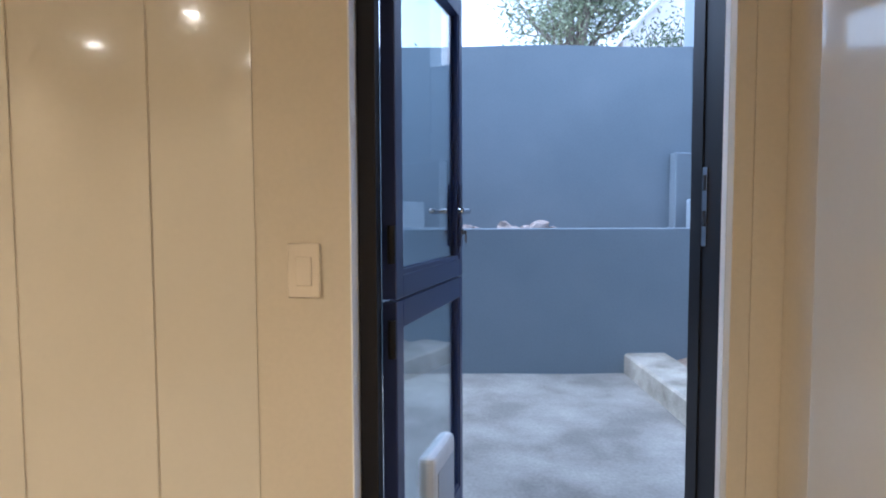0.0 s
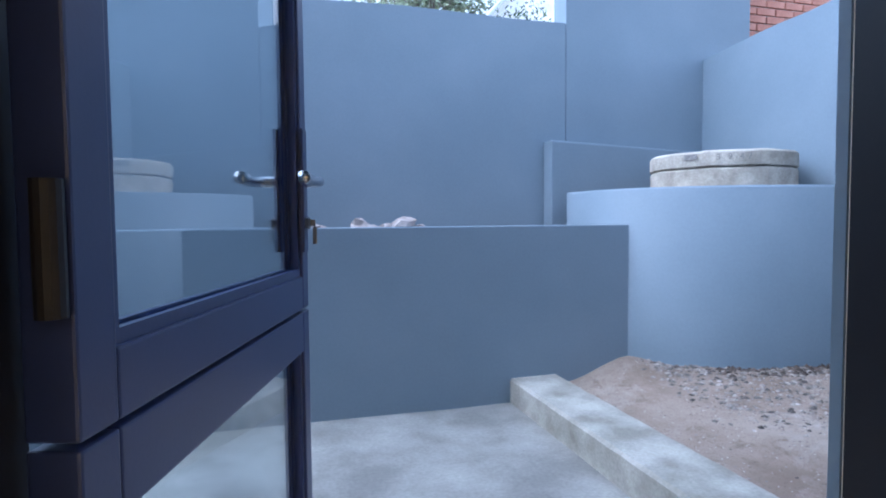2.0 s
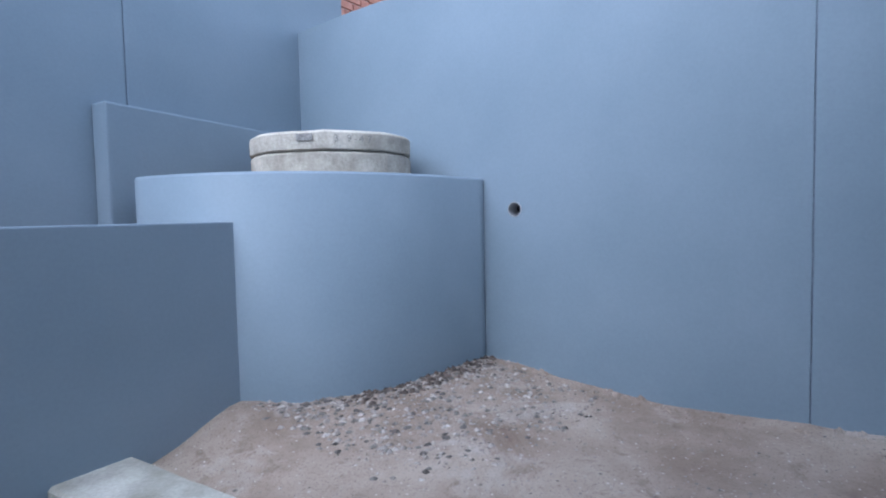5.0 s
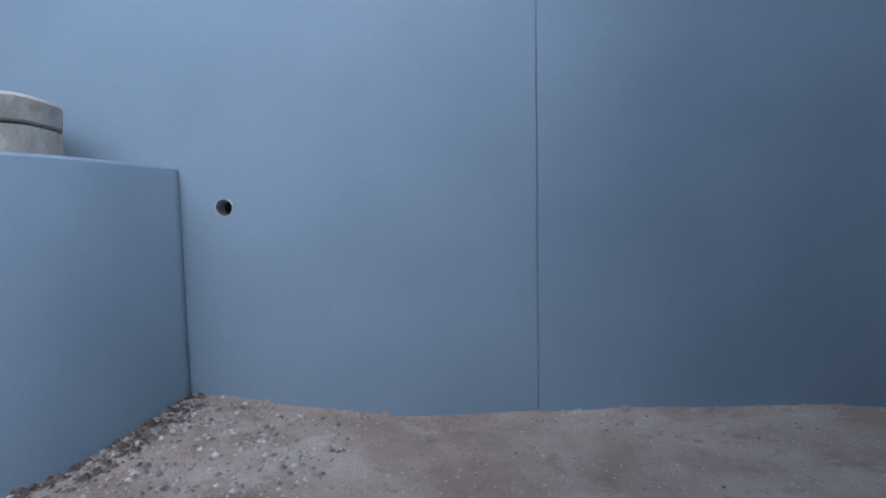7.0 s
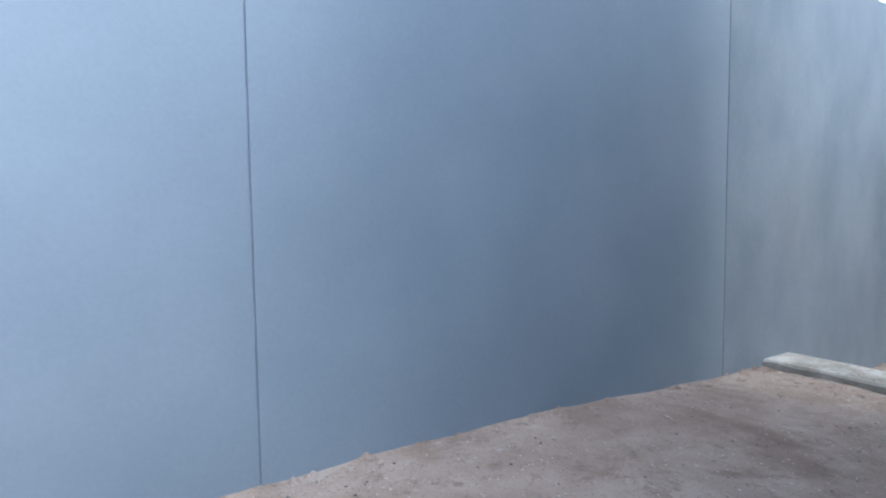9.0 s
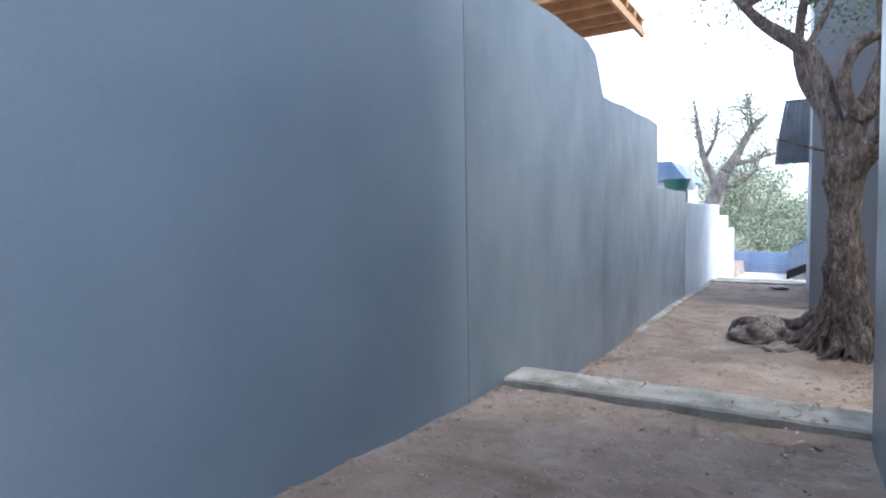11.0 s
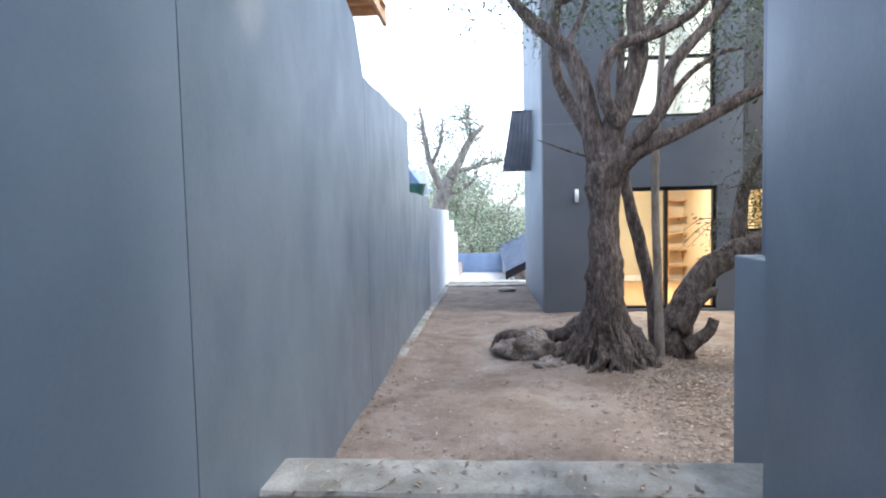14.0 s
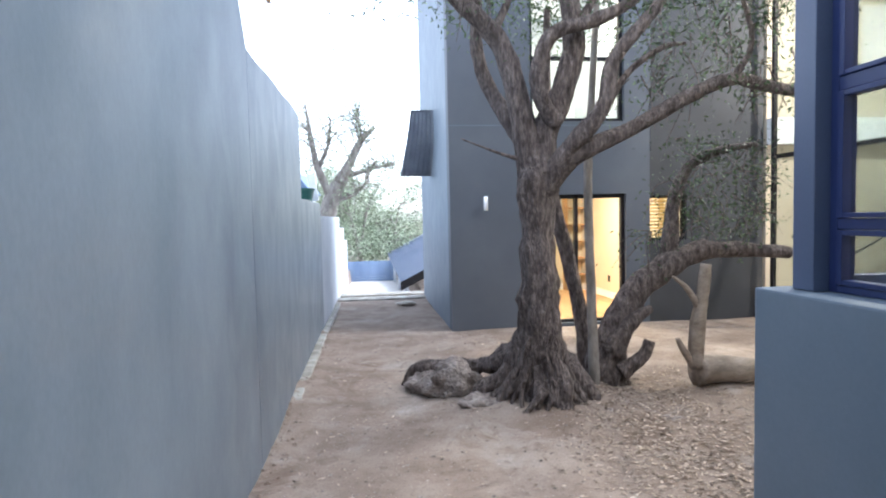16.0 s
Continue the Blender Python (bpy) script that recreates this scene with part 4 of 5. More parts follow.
for i in range(22):
    a = r.uniform(0.3, 2.9)
    h0 = r.uniform(0.15, 0.75)
    r0 = 0.155 + 0.25 * max(0.0, 0.45 - h0)
    pts = []
    for k in range(5):
        u = k / 4
        z = h0 + (-0.16 - h0) * u
        rr_ = r0 + (0.5 - r0) * u ** 1.6 + 0.01
        b = a + 0.25 * math.sin(u * 3 + i)
        pts.append((1.53 - 0.05 * u + rr_ * math.cos(b), -4.66 - 0.2 * u + rr_ * math.sin(b), z))
    bm = bmesh.new()
    q = r.uniform(0.016, 0.036)
    tube(bm, pts, [q * 0.5, q, q * 1.1, q, q * 0.7], 9, 0.5, i * 3.0)
    part("root", bm, M_BARK, tree, "", True)
r = random.Random(5)
bm, tw = bmesh.new(), bmesh.new()
for c, sp, k in (((1.9, -4.7, 3.75), (0.5, 0.45, 0.3), 1100), ((0.9, -4.5, 3.6), (0.6, 0.45, 0.3), 1700), ((0.1, -4.4, 3.35), (0.5, 0.45, 0.35), 1700), ((2.5, -4.5, 3.7), (0.35, 0.4, 0.25), 300), ((1.5, -4.9, 3.3), (0.25, 0.25, 0.15), 120)):
    leaves(bm, c, sp, k, r)
# dense upper crown, unseen, added to shade the garden and the wall
for i in range(150):
    a, q = r.uniform(0, 6.28), r.random() ** 0.5
    c = (0.45 + 2.3 * q * math.cos(a), -5.0 + 2.5 * q * math.sin(a), 4.7 - 0.6 * q + r.uniform(-0.5, 0.7))
    leaves(bm, c, (0.3, 0.3, 0.18), 130, r, (0.05, 0.09))
# branches that carry the added upper crown
for i in range(24):
    a = i * 0.8
    e = Vector((0.45 + r.uniform(0.8, 2.2) * math.cos(a), -5.0 + r.uniform(0.8, 2.4) * math.sin(a), r.uniform(4.2, 5.0)))
    b0 = Vector(r.choice([(1.3, -4.6, 3.7), (0.5, -4.4, 3.45), (1.9, -5.1, 3.5), (2.4, -4.5, 3.4), (0.8, -4.8, 3.55)]))
    tube(tw, [b0, (b0 + e) / 2 + Vector((0, 0, 0.15)), e], [0.035, 0.022, 0.008], 6, cap=False)
for i in range(95):
    x = r.uniform(-0.85, 0.9)
    y = -4.4 + r.uniform(-0.35, 0.35)
    z = r.uniform(2.45, 3.4)
    spray(bm, tw, (x, y, z), (x + r.uniform(-0.25, 0.25), y + r.uniform(-0.15, 0.15), z - r.uniform(0.15, 0.5)), r, r.randrange(14, 34))
for i in range(16):
    x = r.uniform(1.9, 2.7)
    spray(bm, tw, (x, -4.5, 3.5), (x + r.uniform(-0.1, 0.1), -4.5 + r.uniform(-0.3, 0.3), r.uniform(2.75, 3.2)), r, 12)
part("crown", bm, M_LEAF, tree, "narrow green leaves, thickened above view to shade the garden")
tagged(part("twig_spray", tw, M_BARK, tree), kind="stuff")

tree2 = new("tree")
tagged(tree2, "leaning old tree with a sawn limb and drooping sprays", "tree")
for name, pts, rad, k in (
    ("trunk", [(0.72, -5.25, -0.25), (0.72, -5.22, 0.08), (0.58, -5.2, 0.5), (0.35, -5.2, 0.82), (0.02, -5.2, 1.02), (-0.28, -5.2, 1.12)], [0.27, 0.19, 0.14, 0.125, 0.11, 0.095], 16),
    ("limb", [(-0.24, -5.2, 1.11), (-0.69, -5.2, 1.1), (-1.1, -5.15, 1.06)], [0.085, 0.07, 0.06], 14),
    ("limb", [(0.1, -5.24, 1.0), (0.03, -5.28, 1.4), (-0.05, -5.3, 1.72), (-0.22, -5.3, 1.96), (-0.57, -5.25, 2.08), (-0.8, -5.2, 2.1)], [0.085, 0.07, 0.06, 0.05, 0.04, 0.02], 12),
    ("stub", [(0.72, -5.1, 0.2), (0.55, -5.05, 0.48), (0.36, -5.05, 0.6)], [0.11, 0.07, 0.035], 10),
    ("stub", [(0.65, -5.05, 0.02), (0.47, -5.0, 0.16), (0.4, -5.0, 0.31)], [0.09, 0.06, 0.045], 10),
):
    bm = bmesh.new()
    tube(bm, pts, rad, k, 0.25, rad[0] * 40)
    part(name, bm, M_BARK, tree2, "", True)
bm, tw = bmesh.new(), bmesh.new()
for i in range(80):
    x = r.uniform(-0.95, 0.1)
    z = r.uniform(1.25, 2.15)
    spray(bm, tw, (x, -5.2 + r.uniform(-0.25, 0.25), z), (x + r.uniform(-0.2, 0.2), -5.2 + r.uniform(-0.3, 0.3), z - r.uniform(0.1, 0.35)), r, r.randrange(14, 30))
leaves(bm, (-0.35, -5.25, 2.05), (0.25, 0.15, 0.07), 260, r)
for i in range(7):
    spray(bm, tw, (0.35, -5.05, 1.3), (0.35 + r.uniform(0.05, 0.5), -4.95, r.uniform(0.85, 1.25)), r, 16)
part("crown", bm, M_LEAF, tree2, "drooping sprays of narrow leaves")
tagged(part("twig_spray", tw, M_BARK, tree2), kind="stuff")

tree3 = new("tree")
tagged(tree3, "dark slanting young tree trunk behind the old tree", "tree")
bm = bmesh.new()
tube(bm, [(0.83, -5.45, -0.25), (0.84, -5.4, 0.06), (0.9, -5.4, 0.5), (1.03, -5.4, 1.1), (1.16, -5.4, 1.63), (1.22, -5.4, 2.4), (1.2, -5.4, 3.4)], [0.11, 0.09, 0.075, 0.07, 0.06, 0.05, 0.03], 12, 0.2, 3)
part("trunk", bm, M_BARK, tree3, "", True)
tree4 = new("tree")
tagged(tree4, "slender straight tree trunk with smooth pale bark", "tree")
bm = bmesh.new()
tube(bm, [(0.92, -5.0, -0.25), (0.93, -5.0, 0.05), (0.95, -5.0, 0.75), (0.97, -5.0, 1.4), (0.97, -5.0, 1.9), (0.94, -5.0, 2.4), (0.88, -5.0, 3.3)], [0.06, 0.048, 0.042, 0.04, 0.038, 0.034, 0.025], 12, 0.12, 6)
part("trunk", bm, M_PALEBARK, tree4, "", True)

log = new("dead_log")
tagged(log, "bleached dead log with broken branches lying on the soil", "log")
bm = bmesh.new()
tube(bm, [(-0.05, -5.0, 0.0), (-0.3, -5.02, 0.0), (-0.6, -5.0, -0.01), (-0.95, -4.95, -0.02)], [0.13, 0.125, 0.11, 0.1], 14, 0.25, 4)
part("stem", bm, M_DEAD, log, "", True)
for pts, rad in (([(-0.04, -4.98, 0.05), (-0.03, -4.95, 0.4), (-0.06, -4.92, 0.7), (-0.09, -4.9, 1.0)], [0.075, 0.065, 0.055, 0.045]), ([(-0.03, -4.93, 0.62), (0.08, -4.92, 0.78), (0.23, -4.9, 0.9)], [0.04, 0.028, 0.012]), ([(-0.02, -4.98, 0.05), (0.1, -4.95, 0.22), (0.17, -4.93, 0.33)], [0.045, 0.03, 0.02])):
    bm = bmesh.new()
    tube(bm, pts, rad, 10, 0.2, pts[0][0])
    part("branch", bm, M_DEAD, log, "", True)

for x, y, z, s, q, seed in ((2.2, -5.16, -0.06, 0.25, (1.15, 0.9, 0.85), 2.0), (2.46, -5.4, -0.1, 0.17, (1, 0.9, 0.9), 5.0), (2.0, -4.74, -0.13, 0.16, (1.25, 0.8, 0.75), 7.0), (1.85, -4.62, -0.15, 0.1, (1.1, 0.9, 0.7), 3.0), (1.02, -4.42, -0.13, 0.09, (1.3, 0.9, 0.5), 4.0), (0.85, -4.6, -0.13, 0.07, (1.2, 0.9, 0.5), 8.0), (0.6, -4.2, -0.14, 0.09, (1.5, 1, 0.3), 9.0)):
    bm = bmesh.new()
    stone(bm, (x, y, z), s, seed, q, 4, 0.3)
    for v in bm.verts:
        d = v.co - Vector((x, y, z))
        v.co += d * (0.22 * noise.noise(v.co * 9) + 0.1 * noise.noise(v.co * 26))
    tagged(part("boulder", bm, M_ROCK, smooth=True), "weathered brown grey boulder among the roots", "boulder", "boulders at the tree")
bm = bmesh.new()
stone(bm, (2.25, -11.3, -0.185), 0.14, 2, (1.5, 1, 0.3), 2)
tagged(part("flat_stone", bm, M_RING), "pale flat stone on the path", "stone")

# ---- house across the garden ----
SY, SX = -8.2, 1.77
bm = bmesh.new()
box(bm, 0.65, SX, SY - 0.25, SY, -0.6, 7.0)
box(bm, -1.23, -0.86, SY - 0.25, SY, -0.6, 7.0)
box(bm, -0.86, 0.65, SY - 0.25, SY, 1.77, 2.83)
box(bm, -0.86, 0.65, SY - 0.25, SY, 5.2, 7.0)
box(bm, 0.57, 0.65, SY - 0.25, SY, 2.83, 5.2)
box(bm, -0.86, -0.84, SY - 0.25, SY, 2.83, 5.2)
box(bm, -0.86, 0.65, SY - 0.25, SY, -0.6, -0.12)
setting(part("wall_south", bm, M_DARKPAINT), "dark slate grey plastered house wall", "wall")
setting(part("wall_south_2", abox(SX - 0.25, SX, -12.6, SY - 0.252, -0.9, 7.0), M_PAINT), "blue grey plastered end wall of the house", "wall")
setting(part("trim", abox(-1.2, SX + 0.002, SY, SY + 0.003, 2.765, 2.775), M_JOINT), "thin horizontal joint line on the house wall", "joint")
# recessed wall, its shade painted in with the darker slate
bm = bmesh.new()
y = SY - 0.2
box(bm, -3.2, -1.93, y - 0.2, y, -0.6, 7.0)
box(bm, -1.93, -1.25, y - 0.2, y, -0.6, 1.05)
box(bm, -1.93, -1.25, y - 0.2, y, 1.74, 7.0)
setting(part("wall_south_3", bm, M_SHADESLATE), "recessed slate house wall, darkened for its shade", "wall")

sliding = new("sliding_door")
tagged(sliding, "dark framed glazed sliding door lit warm from inside", "door")
for a, b in ((0.6, 0.65), (-0.86, -0.81), (-0.14, -0.09)):
    part("stile", abox(a, b, SY - 0.14, SY - 0.06, -0.12, 1.77, 0.003), M_BLACK, sliding)
part("head", abox(-0.81, 0.6, SY - 0.14, SY - 0.06, 1.71, 1.77, 0.003), M_BLACK, sliding)
part("track", abox(-0.81, 0.6, SY - 0.14, SY - 0.06, -0.12, -0.08, 0.003), M_BLACK, sliding)
for a, b in ((-0.09, 0.6),):
    p = part("pane", abox(a, b, SY - 0.103, SY - 0.097, -0.08, 1.71), M_GLASS2, sliding)
    p.visible_shadow = False
upper_window = new("window_2")
setting(upper_window, "dark framed upper window with a transom", "window")
for a, b, z0, z1 in ((-0.84, -0.79, 2.83, 5.2), (0.52, 0.57, 2.83, 5.2), (-0.79, 0.52, 2.83, 2.88), (-0.79, 0.52, 3.72, 3.77), (-0.79, 0.52, 5.15, 5.2)):
    part("window_frame", abox(a, b, SY - 0.14, SY - 0.07, z0, z1, 0.003), M_BLACK, upper_window)
for z0, z1 in ((2.88, 3.72), (3.77, 5.15)):
    p = part("pane", abox(-0.79, 0.52, SY - 0.105, SY - 0.1, z0, z1), M_GLASS2, upper_window)
    p.visible_shadow = False
small_window = new("window_3")
setting(small_window, "small dark framed window with a lit blind", "window")
for a, b, z0, z1 in ((-1.93, -1.89, 1.05, 1.74), (-1.29, -1.25, 1.05, 1.74), (-1.89, -1.29, 1.05, 1.09), (-1.89, -1.29, 1.7, 1.74)):
    part("window_frame", abox(a, b, y - 0.12, y - 0.05, z0, z1, 0.003), M_BLACK, small_window)
blind = new("venetian_blind")
tagged(blind, "yellow lit venetian blind behind the small window", "blind")
for i in range(13):
    o = part("slat", abox(-1.9, -1.28, -0.02, 0.02, -0.0015, 0.0015), M_YELLOW, blind)
    o.matrix_world = pose(0, y - 0.17, 1.08 + 0.052 * i, 50)
# rooms
bm = bmesh.new()
box(bm, -1.6, 1.5, -12.1, -12.0, -0.2, 2.6)
box(bm, -1.7, -1.6, -12.0, SY - 0.45, -0.2, 2.6)
setting(part("wall_room", bm, M_CREAM), "cream painted room wall", "wall")
setting(part("wall_room_2", abox(1.4, 1.5, -12.0, SY - 0.26, -0.2, 2.6), M_YELLOW), "yellow painted room wall", "wall")
bm = bmesh.new()
box(bm, -1.598, -1.584, -11.98, SY - 0.47, -0.128, 0.0, 0.003)
box(bm, -1.582, 1.398, -11.998, -11.984, -0.128, 0.0, 0.003)
setting(part("baseboard", bm, M_WHITE), "white baseboard along the room walls", "baseboard")
socket = new("wall_socket")
tagged(socket, "small dark wall socket above the baseboard", "socket")
part("plate", abox(-1.599, -1.59, -10.6, -10.5, 0.18, 0.3, 0.002), M_BLACK, socket)
setting(part("floor_3", abox(-1.7, 1.5, -12.0, SY - 0.25, -0.25, -0.13), M_TIMBER), "honey coloured room floor", "floor")
setting(part("ceiling_3", abox(-1.7, 1.5, -12.1, SY - 0.26, 2.5, 2.62), M_CEIL), "white room ceiling", "ceiling")
bm = bmesh.new()
box(bm, -1.4, 1.5, -11.6, -11.5, 2.64, 5.4)
box(bm, -1.4, -1.3, -11.5, SY - 0.26, 2.64, 5.4)
setting(part("wall_room_4", bm, M_PALE), "pale upstairs room wall", "wall")
setting(part("ceiling_4", abox(-1.4, 1.5, -11.6, SY - 0.26, 5.4, 5.5), M_CEIL), "white upstairs ceiling", "ceiling")
setting(part("wall_room_5", abox(-3.2, -1.71, -9.6, -9.5, 0, 2.6), M_CREAM), "cream wall behind the small window", "wall")
for x, yy, z, e in ((-0.4, -9.6, 2.42, 28), (0.9, -9.4, 2.42, 16), (-0.2, -9.8, 5.3, 45), (-2.2, -9.0, 2.3, 8)):
    d = new("ceiling_lamp")
    tagged(d, "round warm ceiling lamp in the room", "lamp", "room lamps")
    bm = bmesh.new()
    cyl(bm, (x, yy, z + 0.06), 0.1, 0.03, "z", 24)
    part("base", bm, M_WHITE, d)
    bm = bmesh.new()
    cyl(bm, (x, yy, z + 0.03), 0.09, 0.02, "z", 24)
    part("diffuser", bm, M_LAMPW, d)
    ld = bpy.data.lights.new("lamp_light", "AREA")
    ld.shape, ld.size, ld.energy, ld.color = "DISK", 0.2, e, (1.0, 0.86, 0.62)
    o = new("lamp_light", ld)
    o.matrix_world = pose(x, yy, z)
setting(part("ceiling_6", abox(-3.2, -1.71, -9.5, SY - 0.42, 2.375, 2.5), M_CEIL), "white ceiling behind the small window", "ceiling")
# wall lamp and downpipe
lamp = new("wall_lamp")
tagged(lamp, "small white cylindrical wall lamp", "wall lamp")
bm = bmesh.new()
cyl(bm, (1.26, SY + 0.045, 1.66), 0.03, 0.2, "z", 20)
part("tube", bm, M_WHITE, lamp, "", True)
part("bracket", abox(1.245, 1.275, SY, SY + 0.03, 1.63, 1.69), M_WHITE, lamp)
bm = bmesh.new()
cyl(bm, (-1.29, SY - 0.15, 4.4), 0.028, 4.0, "z", 16)
dp = part("downpipe", bm, M_DARKPAINT, None, "", True)
tagged(dp, "dark round rainwater downpipe on the wall", "downpipe")
# glazed wall at the far side of the court
gl = new("window_4")
setting(gl, "tall dark framed glazed wall with warm room behind", "window")
for yy in (-8.2, -7.0, -5.6, -4.2, -2.8):
    part("mullion", abox(-3.24, -3.18, yy, yy + 0.06, -0.3, 5.5, 0.003), M_BLACK, gl)
for z in (0.0, 2.25, 5.4):
    part("transom", abox(-3.235, -3.185, -8.14, -2.2, z, z + 0.06), M_BLACK, gl)
for z0, z1 in ((0.06, 2.25), (2.31, 5.4)):
    p = part("pane", abox(-3.213, -3.207, -8.14, -2.2, z0, z1), M_GLASS2, gl)
    p.visible_shadow = False
bm = bmesh.new()
box(bm, -6.0, -5.9, -9.0, 1.3, -0.3, 5.5)
box(bm, -6.0, -3.25, -8.5, -8.4, -0.3, 5.5)
setting(part("wall_room_6", bm, M_CREAM), "cream wall of the glazed wing", "wall")
setting(part("ceiling_5", abox(-6.0, -3.1, -9.0, 1.3, 5.5, 5.6), M_CEIL), "white ceiling of the glazed wing", "ceiling")
setting(part("ground_slab", abox(-6.0, -3.25, -8.4, 1.3, -0.3, 0.0), M_TILE), "pale tiled floor of the glazed wing", "floor")
for x, yy, z, e in ((-4.4, -6.5, 5.3, 70), (0.5, -1.7, 4.15, 14)):
    d = new("ceiling_lamp")
    tagged(d, "round warm ceiling lamp in a tall room", "lamp", "room lamps")
    bm = bmesh.new()
    cyl(bm, (x, yy, z + 0.06), 0.12, 0.03, "z", 24)
    part("base", bm, M_WHITE, d)
    bm = bmesh.new()
    cyl(bm, (x, yy, z + 0.03), 0.1, 0.02, "z", 24)
    part("diffuser", bm, M_LAMPW, d)
    ld = bpy.data.lights.new("lamp_light", "AREA")
    ld.shape, ld.size, ld.energy, ld.color = "DISK", 0.25, e, (1.0, 0.9, 0.75)
    o = new("lamp_light", ld)
    o.matrix_world = pose(x, yy, z)
foot = rough_kerb(3.54, WX + 0.002, -11.8, -4.0, -0.5, -0.085, "y", 11)
for v in foot.verts:
    v.co.z -= 0.1 * smooth(-6.5, -11.5, v.co.y) + 0.09 * smooth(-5.6, -4.0, v.co.y)
setting(part("footing", foot, M_KERB), "rough concrete footing along the wall", "footing")
shelf = new("shelf_unit")
tagged(shelf, "pale open shelf unit inside the lit room", "shelf")
for z in (0.2, 0.55, 0.9, 1.25, 1.6, 1.95):
    part("shelf", abox(-1.58, -1.2, -11.98, -11.7, z, z + 0.025), M_TIMBER, shelf)
part("side", abox(-1.2, -1.176, -11.98, -11.7, -0.13, 2.0), M_TIMBER, shelf)
# stair rail and floor edge in the glazed wing
rail = new("stair_rail")
tagged(rail, "thin dark stair handrail inside the glazed wing", "handrail")
bm = bmesh.new()
tube(bm, [(-4.45, -8.2, 0.7), (-4.6, -8.2, 0.76), (-5.3, -8.2, 1.1), (-5.85, -8.2, 1.37)], [0.02, 0.02, 0.02, 0.02], 8)
part("rail", bm, M_BLACK, rail, "", True)
for x, z in ((-4.52, 0.72), (-5.2, 1.04)):
    bm = bmesh.new()
    cyl(bm, (x, -8.2, z / 2), 0.018, z, "z", 10)
    part("post", bm, M_BLACK, rail)
setting(part("floor_edge", abox(-5.9, -3.25, -8.39, -8.25, 2.49, 2.89), M_WHITE), "white edge of the upper floor in the glazed wing", "floor")

# ---- curved sheet awning on the end wall ----
awning = new("awning")
tagged(awning, "charcoal corrugated sheet awning curving down from the end wall", "awning")
bm = bmesh.new()
rows_ = []
for i in range(15):
    u = i / 14
    yy = -10.1 - 0.55 * u + 0.3 * math.sin(u * math.pi)
    z = 3.34 - 1.1 * u
    row = []
    for k in range(25):
        row.append(bm.verts.new((1.775 + (0.38 + 0.18 * u) * k / 24, yy + 0.02 * math.cos(k / 24 * 2 * math.pi * 6), z)))
    rows_.append(row)
for a, b in zip(rows_, rows_[1:]):
    for k in range(24):
        bm.faces.new([a[k], a[k + 1], b[k + 1], b[k]])
bmesh.ops.solidify(bm, geom=bm.faces[:], thickness=0.004)
part("sheet", bm, M_ROOFDARK, awning, "", True)
for u in (0.15, 0.6, 0.92):
    part("batten", abox(1.775, 2.16, -10.2 - 0.55 * u + 0.3 * math.sin(u * math.pi) - 0.02, -10.16 - 0.55 * u + 0.3 * math.sin(u * math.pi), 3.32 - 1.1 * u, 3.36 - 1.1 * u), M_BLACK, awning)

# ---- far end of the path ----
carport = new("carport")
tagged(carport, "low carport with a blue grey sheet roof and dark fascia", "carport")
bm = bmesh.new()
prism(bm, [(2.15, -0.2), (2.15, -0.17), (0.3, 0.75), (0.3, 0.72)], "y", -28.0, -15.0)
roof = part("roof", bm, M_ROOF, carport)
for k in range(34):
    bm = bmesh.new()
    prism(bm, [(2.15, -0.169), (2.15, -0.145), (0.3, 0.775), (0.3, 0.751)], "y", -15.1 - 0.37 * k, -15.02 - 0.37 * k)
    part("rib", bm, M_ROOF, roof)
bm = bmesh.new()
prism(bm, [(2.17, -0.4), (2.17, -0.18), (0.3, 0.74), (0.3, 0.52)], "y", -15.0, -14.96)
part("fascia", bm, M_BLACK, carport)
for x, yy in ((2.0, -15.2), (2.0, -19), (2.0, -23)):
    part("post", abox(x - 0.05, x + 0.05, yy - 0.05, yy + 0.05, -1.7, -0.2), M_PALE, carport)
bm = bmesh.new()
prism(bm, [(-14.6, -0.64), (-29.0, -1.345), (-29.0, -1.7), (-14.6, -1.2)], "x", 0.4, 6.0)
setting(part("pavement_2", bm, M_PAVE), "pale paved driveway beyond the steps", "pavement")
gate = new("metal_gate")
tagged(gate, "navy blue louvred metal driveway gate", "gate")
part("gate_post", abox(1.9, 2.0, -24.05, -23.95, -1.12, -0.2), M_NAVY, gate)
part("gate_post", abox(4.4, 4.5, -24.05, -23.95, -1.12, -0.2), M_NAVY, gate)
for i in range(9):
    o = part("board", abox(2.0, 4.4, -0.012, 0.012, -0.04, 0.04), M_BLUETARP, gate)
    o.matrix_world = pose(0, -24, -1.03 + 0.092 * i, 20)


